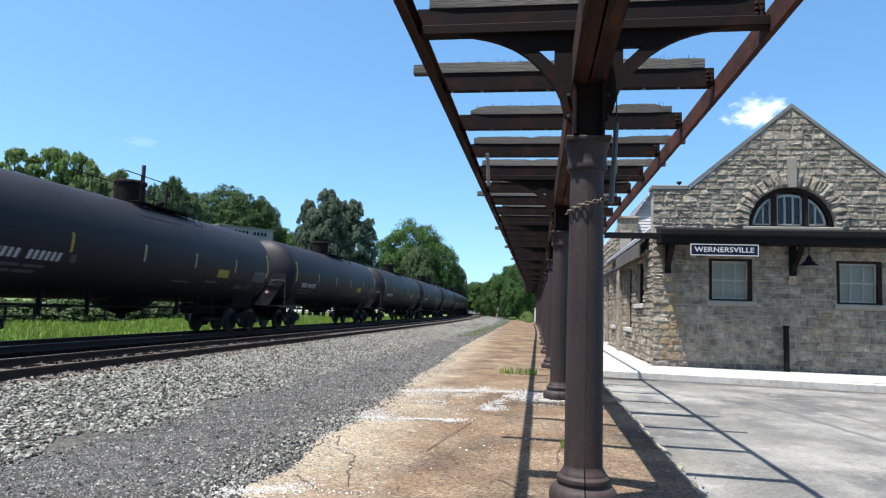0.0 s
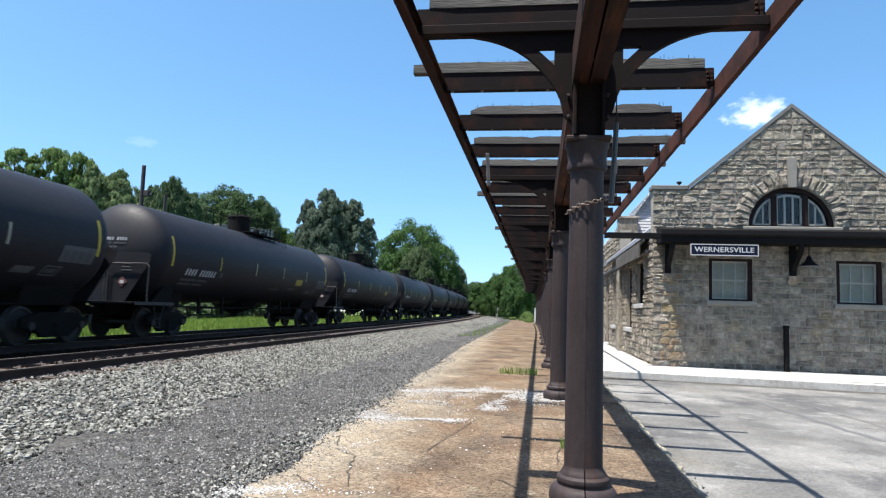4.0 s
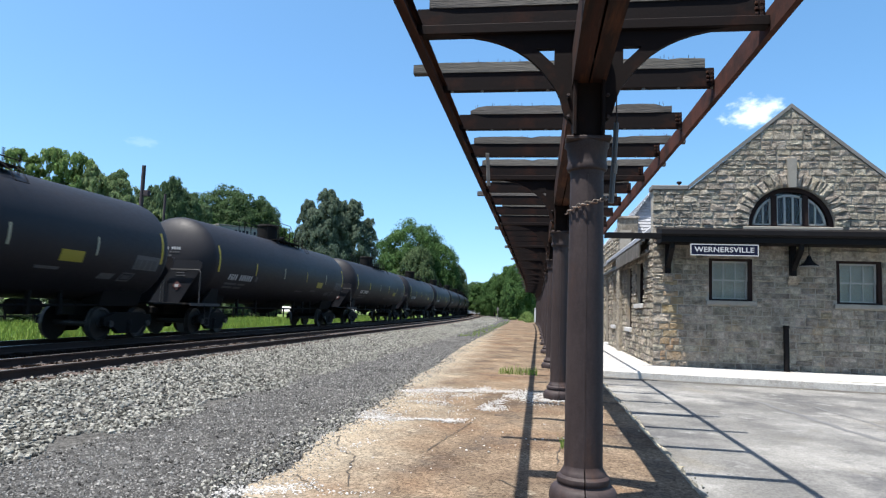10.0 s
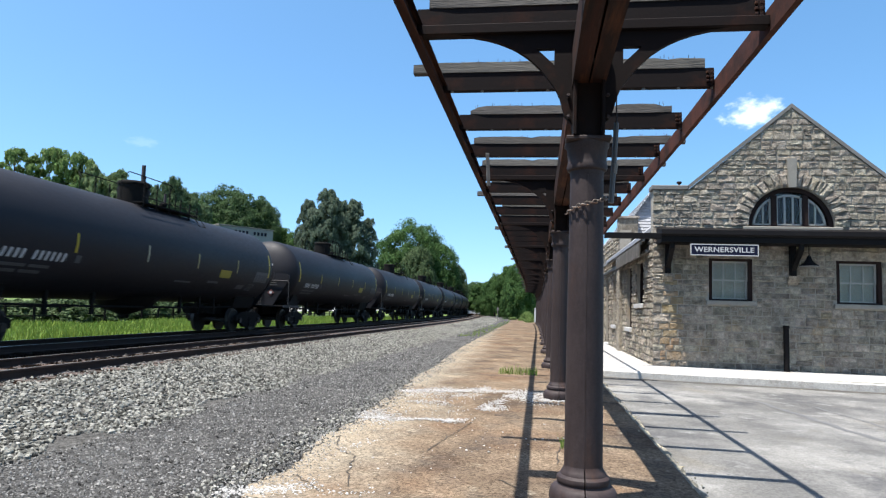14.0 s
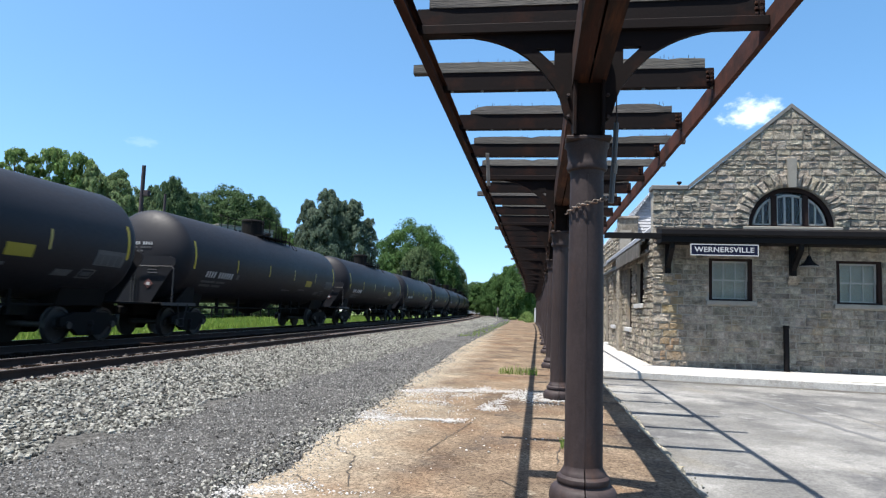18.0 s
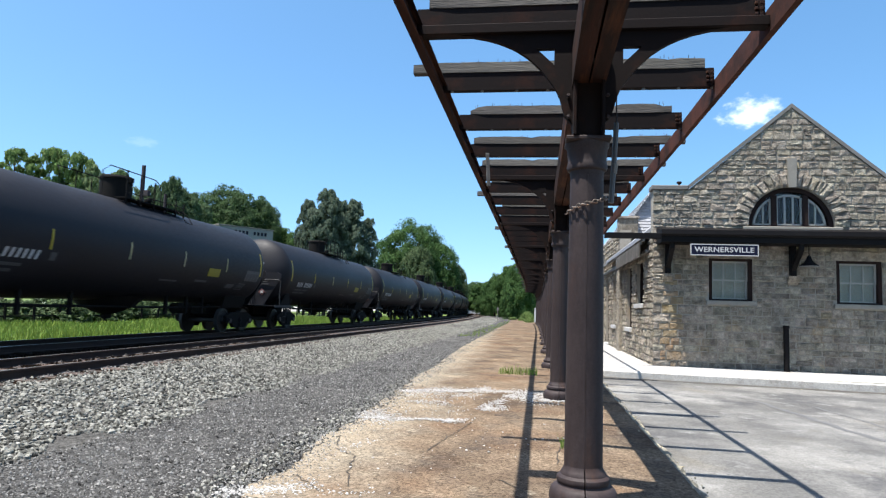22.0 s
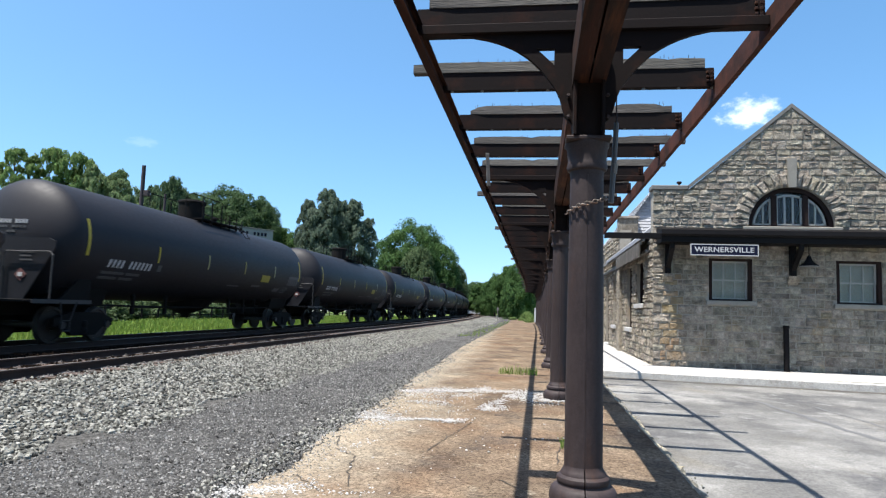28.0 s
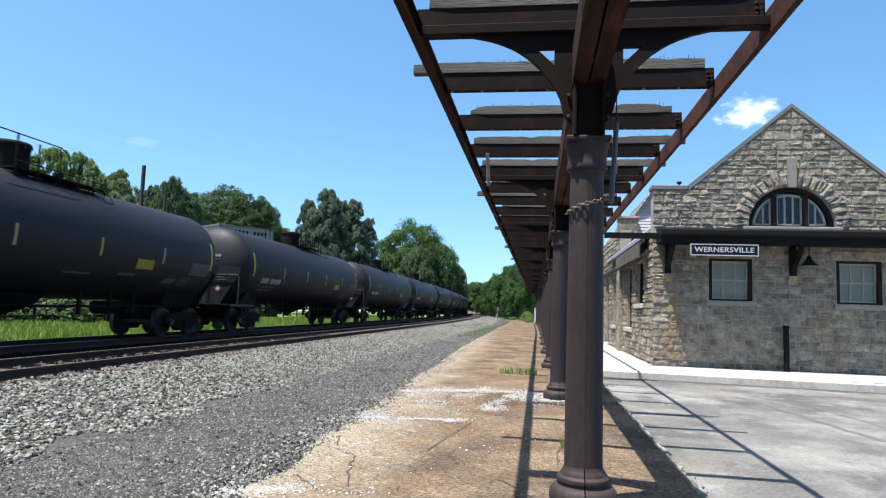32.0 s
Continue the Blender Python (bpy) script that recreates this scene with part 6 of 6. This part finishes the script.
# white chips washed over the platform in bands: start, end, spread, count
cx, cy = [], []
for (x0, y0, x1, y1, wide, k) in ((-2.2, 11.0, -0.85, 11.65, 0.17, 2300), (-0.85, 11.6, 0.5, 11.45, 0.17, 1500), (-0.5, 11.0, 0.5, 10.8, 0.28, 1700), (-2.1, 10.5, -0.9, 10.9, 0.3, 700), (-0.75, 9.4, -0.45, 9.75, 0.12, 420), (-0.8, 9.5, -0.5, 10.6, 0.1, 380),
                                  (-1.9, 9.85, -1.3, 9.8, 0.12, 240), (-2.2, 8.15, -0.93, 8.36, 0.06, 900), (-2.25, 8.5, -1.75, 8.2, 0.22, 700), (-1.15, 8.3, -0.8, 8.45, 0.05, 120), (-2.35, 4.6, -1.75, 5.0, 0.1, 520), (-2.2, 4.85, -1.2, 4.95, 0.05, 160),
                                  (-1.9, 6.2, -1.7, 6.9, 0.08, 70), (-2.2, 9.0, -0.9, 9.6, 0.5, 200), (-1.9, 4.6, 0.9, 9.0, 0.7, 110)):
    t = rng.uniform(0, 1, k)
    px = x0 + (x1 - x0) * t
    cx.append(px + rng.normal(0, 0.05, k))
    cy.append(y0 + (y1 - y0) * t + rng.normal(0, wide, k) * (0.4 + 0.9 * np.abs(np.sin(px * 3.7 + y0))) + 0.05 * np.sin(px * 9.3 + y0))
x, y = np.concatenate(cx), np.concatenate(cy)
keep = rng.uniform(0, 1, len(x)) < 0.8
x, y = x[keep], y[keep]
r = rng.uniform(0.004, 0.014, len(x))
stones("white_chips", x, y, np.full(len(x), PLAT + 0.004) + r * 0.2, r, M["white_grit"], 5, "white limestone chips scattered on the platform", "gravel", 0.55)

# ---- platform slabs with a broken edge ----
slab_ends = [-6, -2.6, 0.3, 2.9, 4.95, 8.1, 11.2, 14.8, 18.6, 22.0, 25.6, 29.5, 33, 37, 41, 45, 49, 53, 57, 61, 65, 70, 75, 80, 85, 90, 95, 100]
for k, (a, b) in enumerate(zip(slab_ends, slab_ends[1:])):
    n = max(4, int((b - a) / (0.09 if b < 20 else 0.3)))
    zt = PLAT + random.uniform(-0.008, 0.006)
    top_l, top_r = [], []
    for i in range(n + 1):
        s = a + 0.008 + (b - a - 0.016) * i / n
        jag = plat_edge(s)
        top_l.append(line(s, jag)[:2])
        top_r.append(line(s, 1.34)[:2])

    mid = [line(a + 0.008 + (b - a - 0.016) * i / n, 0.2)[:2] for i in range(n + 1)]
    fall = plat_z(1.34) - PLAT
    g = G()
    v = [(x, y, zt - 0.22) for x, y in top_l] + [(x, y, zt - 0.012) for x, y in top_l] + [(x + 0.012, y, zt) for x, y in top_l] + [(x, y, zt) for x, y in mid] + [(x, y, zt + fall) for x, y in top_r] + [(x, y, zt - 0.22) for x, y in top_r]
    m = n + 1
    f = [(r * m + i, r * m + i + 1, (r + 1) * m + i + 1, (r + 1) * m + i) for r in range(5) for i in range(n)] + [tuple(r * m for r in range(6))[::-1], tuple(r * m + n for r in range(6))]
    part("slab", g.add(v, f), M["platform"], platform)
crack_mat = plain("dirt_filled_crack", (0.04368, 0.03432, 0.02496), 0.95)
cracks = holder("platform_cracks", "dark branching cracks across the platform concrete", "crack", kind="structure")
for pts in (((-0.79, 8.29), (-0.86, 7.8), (-0.93, 7.41), (-1.06, 6.47), (-1.11, 6.38)), ((-1.96, 6.38), (-1.68, 6.08), (-1.57, 5.52), (-1.41, 5.01)), ((-1.95, 5.3), (-1.62, 4.91), (-1.23, 4.95)), ((-2.1, 7.0), (-1.96, 6.38)),
            ((-1.9, 13.2), (-0.9, 13.6), (0.1, 13.3)), ((0.2, 6.3), (0.24, 7.0), (0.35, 7.4)), ((-1.6, 16.5), (-0.4, 16.9), (0.3, 16.6)), ((-0.3, 5.6), (0.0, 5.1), (0.2, 4.6))):
    g = G()
    dense = []
    for (ax, ay), (bx, by) in zip(pts, pts[1:]):
        for k in range(6):
            t = k / 6
            dense.append((ax + (bx - ax) * t + random.uniform(-0.016, 0.016), ay + (by - ay) * t + random.uniform(-0.03, 0.03)))
    for (ax, ay), (bx, by) in zip(dense, dense[1:]):
        w = random.uniform(0.003, 0.009)
        g.add([(ax - w, ay, PLAT + 0.007), (ax + w, ay + w, PLAT + 0.007), (bx + w, by + w, PLAT + 0.007), (bx - w, by, PLAT + 0.007)], [(0, 1, 2, 3)])
    part("crack", g, crack_mat, cracks)

# tar streaks on the lot
tar = mat("tar_seal", (0.075, 0.075, 0.075), (0.125, 0.124, 0.121), 0.8, 0, 6, 60, 0.2, 0.002)
seal = holder("tar_seals", "dark tar seal lines on the asphalt", "tar seal", kind="structure")
for pts, w in ((((4.5, 14.6), (4.75, 12.2), (5.0, 10.2), (5.3, 8.5)), 0.07), (((5.4, 14.4), (5.7, 11.6), (6.1, 9.3)), 0.035), (((2.4, 13.2), (2.9, 13.6), (3.8, 13.2)), 0.02)):
    g = G()
    dense = []
    for (ax, ay), (bx, by) in zip(pts, pts[1:]):
        for k in range(8):
            t = k / 8
            dense.append((ax + (bx - ax) * t + random.uniform(-0.05, 0.05), ay + (by - ay) * t))
    for (ax, ay), (bx, by) in zip(dense, dense[1:]):
        ww = w * random.uniform(0.6, 1.2)
        za, zb = lot_z(ax, ay) + 0.004, lot_z(bx, by) + 0.004
        g.add([(ax - ww, ay, za), (ax + ww, ay, za), (bx + ww, by, zb), (bx - ww, by, zb)], [(0, 1, 2, 3)])
    part("seal_line", g, tar, seal)

# ---- stonework of the station: random squared rubble, each stone its own block ----
rs = random.Random(23)
stone_rust = mat("rust_stained_stone", (0.125, 0.1, 0.068), (0.36, 0.29, 0.195), 0.92, 0, 9, 42, 1.0, 0.04, (0.23, 0.155, 0.075), 3.5, 0.55, per=0.15)


def clip(poly, nx, nz, c):
    """The part of a polygon where nx * x + nz * z <= c."""
    out = []
    for (ax, az), (bx, bz) in zip(poly, poly[1:] + poly[:1]):
        da, db = nx * ax + nz * az - c, nx * bx + nz * bz - c
        if da <= 0:
            out.append((ax, az))
        if (da < 0 < db) or (db < 0 < da):
            t = da / (da - db)
            out.append((ax + (bx - ax) * t, az + (bz - az) * t))
    return out


def rock(poly, place, g=None, out=0.022):
    """A rock-faced block: place(u, v, depth) puts its outline and its bulging face in space."""
    g = g or G()
    cu, cv = sum(p[0] for p in poly) / len(poly), sum(p[1] for p in poly) / len(poly)
    pts = []
    for (ax, az), (bx, bz) in zip(poly, poly[1:] + poly[:1]):
        ax, az = ax + rs.uniform(-0.007, 0.007), az + rs.uniform(-0.006, 0.006)
        pts += [(ax, az), ((ax + bx) / 2 + rs.uniform(-0.012, 0.012), (az + bz) / 2 + rs.uniform(-0.008, 0.008))]
    n = len(pts)
    tu, tv = rs.uniform(-0.08, 0.08), rs.uniform(-0.2, 0.07)

    def face(u, w, k):
        return place(u, w, max(0.002, out * k + tu * (u - cu) + tv * (w - cv)))

    v = [place(u, w, -0.004) for u, w in pts]
    v += [face(u + (cu - u) * 0.06, w + (cv - w) * 0.08, rs.uniform(0.2, 0.75)) for u, w in pts]
    v += [face(u + (cu - u) * rs.uniform(0.2, 0.45), w + (cv - w) * rs.uniform(0.2, 0.5), rs.uniform(0.6, 1.4)) for u, w in pts]
    v.append(face(cu + rs.uniform(-0.05, 0.05), cv + rs.uniform(-0.03, 0.03), rs.uniform(0.5, 1.4)))
    f = [(i, (i + 1) % n, n + (i + 1) % n, n + i) for i in range(n)]
    for i in range(n):
        j = (i + 1) % n
        f += [(n + i, n + j, 2 * n + j), (n + i, 2 * n + j, 2 * n + i), (2 * n + i, 2 * n + j, 3 * n)]
    return g.add(v, f)


def rubble(u0, u1, v0, v1, blocked):
    """Squared stones of mixed sizes over a rectangle: courses, now and then a tall stone or two thin ones."""
    cells = []
    v = v0
    while v < v1 - 0.05:
        h = rs.uniform(0.15, 0.29)
        if v + h > v1 - 0.12:
            h = v1 - v
        u = u0
        while u < u1 - 0.02:
            w = rs.uniform(0.15, 0.5)
            if u + w > u1 - 0.16:
                w = u1 - u
            if rs.random() < 0.42 and h > 0.22:
                s = h * rs.uniform(0.38, 0.62)
                cells.append((u, u + w, v, v + s))
                if w > 0.42 and rs.random() < 0.5:
                    q = u + w * rs.uniform(0.4, 0.6)
                    cells += [(u, q, v + s, v + h), (q, u + w, v + s, v + h)]
                else:
                    cells.append((u, u + w, v + s, v + h))
            else:
                cells.append((u, u + w, v, v + h))
            u += w
        v += h
    out = []
    for a, b, c, d in cells:
        pieces = [(a, b, c, d)]
        for x0, x1, z0, z1 in blocked:
            nxt = []
            for p0, p1, q0, q1 in pieces:
                if p1 <= x0 or p0 >= x1 or q1 <= z0 or q0 >= z1:
                    nxt.append((p0, p1, q0, q1))
                    continue
                if p0 < x0:
                    nxt.append((p0, x0, q0, q1))
                if p1 > x1:
                    nxt.append((x1, p1, q0, q1))
                m0, m1 = max(p0, x0), min(p1, x1)
                if q0 < z0:
                    nxt.append((m0, m1, q0, z0))
                if q1 > z1:
                    nxt.append((m0, m1, z1, q1))
            pieces = nxt
        out += [p for p in pieces if p[1] - p[0] > 0.05 and p[3] - p[2] > 0.04]
    return out


def front(u, v, d):
    return u, WY - 0.005 - d, v


gap = 0.011
blocked = [(a - 0.14, b + 0.14, WIN_Z1, WIN_Z1 + 0.26) for a, b in WINS] + [(a, b, WIN_Z0, WIN_Z1) for a, b in WINS] + [(a - 0.08, b + 0.1, WIN_Z0 - 0.13, WIN_Z0) for a, b in WINS] + [(5.72, 8.36, ARCH_Z - 0.12, ARCH_Z)]
slope = (APEX - SHOULDER) / (WXC - RAKE0)
rest = G()
made = 0
for a, b, c, d in rubble(WX0 - 0.02, WX1 + 0.02, BASE, APEX, blocked):
    if rake(a) <= c and rake(b) <= c and not (a < WXC < b):
        continue
    poly = [(a + gap, c + gap), (b - gap, c + gap), (b - gap, d - gap), (a + gap, d - gap)]
    if c < SHOULDER < d and (b < RAKE0 or a > 2 * WXC - RAKE0):
        poly = clip(poly, 0, 1, SHOULDER - gap)
    for sx in (-1, 1):
        if d > SHOULDER:
            # under the rake: z - slope * (x - RAKE0) <= SHOULDER on the near half, mirrored on the other
            poly = clip(poly, -slope if sx < 0 else slope, 1, SHOULDER - slope * RAKE0 - gap if sx < 0 else SHOULDER + slope * (2 * WXC - RAKE0) - gap) if len(poly) > 2 else poly
    if len(poly) < 3:
        continue
    mu, mv = sum(p[0] for p in poly) / len(poly), sum(p[1] for p in poly) / len(poly)
    area = abs(sum(p[0] * q[1] - q[0] * p[1] for p, q in zip(poly, poly[1:] + poly[:1]))) / 2
    if area < 0.004 or (mv > ARCH_Z - 0.02 and math.hypot(mu - ARCH_X, mv - ARCH_Z) < ARCH_R + 0.3):
        continue
    stained = (3.5 < mu < 3.95 and -0.3 < mv < 2.4)
    if mu < 9.8 and made < 320:
        part("stone", rock(poly, front), stone_rust if stained else M["stone"], wall_front)
        made += 1
    else:
        rock(poly, front, rest)
tagged(part("stone_infill", rest, M["stone"], wall_front), kind="stuff")
# hood mould: a thin raised line of pointing round the arch
part("hood_mould", arc_band(ARCH_R + 0.48, ARCH_R + 0.503, 1.75, math.pi - 0.05, WY - 0.028, WY + 0.01, 18), M["mortar"], wall_front, "thin pale line of pointing round the arch")
# arch ring
nv = 21
for k in range(nv):
    if k == nv // 2:
        continue
    a0, a1 = math.pi * k / nv + 0.006, math.pi * (k + 1) / nv - 0.006
    r1 = ARCH_R + rs.uniform(0.36, 0.47)
    r0 = ARCH_R + 0.005
    poly = [(ARCH_X + r0 * math.cos(a1), ARCH_Z + r0 * math.sin(a1)), (ARCH_X + r0 * math.cos(a0), ARCH_Z + r0 * math.sin(a0)), (ARCH_X + r1 * math.cos(a0), ARCH_Z + r1 * math.sin(a0)), (ARCH_X + r1 * math.cos(a1), ARCH_Z + r1 * math.sin(a1))]
    part("voussoir", rock(poly, lambda u, v, d: (u, WY - 0.02 - d, v), out=0.045), M["stone"], wall_front)
part("keystone", G().add([(ARCH_X + 0.01 + sx * w, y, z) for z, w in ((ARCH_Z + 1.12, 0.1), (ARCH_Z + 1.95, 0.125)) for sx, y in ((-1, WY - 0.13), (1, WY - 0.13), (1, WY), (-1, WY))],
                         [(0, 3, 2, 1), (4, 5, 6, 7), (0, 1, 5, 4), (1, 2, 6, 5), (2, 3, 7, 6), (3, 0, 4, 7)]), M["stone_smooth"], wall_front, "pale dressed keystone")


def side(u, v, d):
    return WX0 - 0.005 - d, u, v


blocked = [(a, b, z0 - 0.14, z1) for a, b, z0, z1 in SIDE_WINS] + [(26.3, 27.1, BASE, 3.4)]
far = G()
laid = 0
for a, b, c, d in rubble(WY - 0.02, 40.0, BASE, 4.7, blocked):
    if d > 3.5 and a < 27.4:
        continue
    if a > 26.3 or laid >= 230:
        rock([(a + gap, c + gap), (b - gap, c + gap), (b - gap, d - gap), (a + gap, d - gap)], side, far, 0.035)
        continue
    part("stone", rock([(a + gap, c + gap), (b - gap, c + gap), (b - gap, d - gap), (a + gap, d - gap)], side, out=0.035), M["stone"], wall_side)
    laid += 1
tagged(part("stone_infill", far, M["stone"], wall_side), kind="stuff")

# ---- odds and ends on the canopy ----
chain = holder("chain", "rusty pale chain wrapped round the column", "chain")
for k in range(17):
    a = radians(-105 + k * 195 / 16) - math.pi / 2 + 0.3
    r = 0.147
    x, y = COL_X + r * math.cos(a), COL_Y + r * math.sin(a)
    z = 2.0 + 0.0085 * k
    g = G()
    ringp = [(0.0138 * math.cos(2 * math.pi * j / 8) * 1.4, 0.0138 * math.sin(2 * math.pi * j / 8), 0) for j in range(9)]
    g.tube(ringp, 0.0052, 5)
    part("link", g, M["chain"], chain).matrix_basis = Matrix.Translation((x, y, z)) @ pose(0, 0, 0, 90 if k % 2 else 25, 0, math.degrees(a) + 90)
conduit = holder("conduit", "grey conduit pipe hanging beside the column head", "pipe")
part("pipe", G().tube([(0.60, 5.32, 2.78), (0.585, 5.31, 2.5), (0.565, 5.3, 2.2), (0.56, 5.3, 2.12)], 0.021, 8), M["conduit"], conduit)
part("collar", G().tube([(0.588, 5.31, 2.44), (0.58, 5.31, 2.36)], 0.026, 8), M["coping"], conduit, "pale pipe collar")
part("wire", G().tube([(0.6, 5.32, 2.78), (0.6, 5.33, 3.2), (0.62, 5.36, 3.5)], 0.006, 5), M["iron"], conduit)
loose = holder("loose_board", "peeling white painted board hanging from a beam", "board")
part("board", G().box(-0.026, 0.026, -0.01, 0.01, -0.24, 0.24, 0.004), M["coping"], loose)
loose.matrix_basis = pose(-0.76, 9.32, 3.27, 6, -4, 8)


def motions():
    """The train rolls towards the camera and past it; every axle turns with it; the cloud drifts."""
    for k, c in enumerate(cars):
        extra = SLACK.get(k, 0.3 if k > 35 else 0.0)
        walk(c, [(t, car_at(run(t) + (k - 1) * CAR_L + extra)) for t in range(33)])
    at = [(0, 25.75), (32, 25.15)]
    walk(puffs[0], [(t, look(sky_place(x, 11.8, 2500), eye)) for t, x in at])
    # the four axles of a car are keyed once, step by step, and every car's axles run on the same keys
    axles = [[o for o in c.children_recursive if o.name.startswith("wheelset")] for c in cars]
    for i, axle in enumerate(axles[0]):
        place = axle.matrix_basis.translation.copy()
        rows = []
        for n in range(961):
            t = n / 30
            rows.append((t, pose(*place, math.degrees((run(0) - run(t)) / WHEEL_R) % 360.0, 0, 0)))
        walk(axle, rows)
        for other in axles[1:]:
            mate = min(other, key=lambda o: (o.matrix_basis.translation - place).length + (o.parent.data != axle.parent.data) * 9)
            mate.rotation_mode = "QUATERNION"
            data = mate.animation_data_create()
            data.action = axle.animation_data.action
            data.action_slot = axle.animation_data.action_slot


motions()
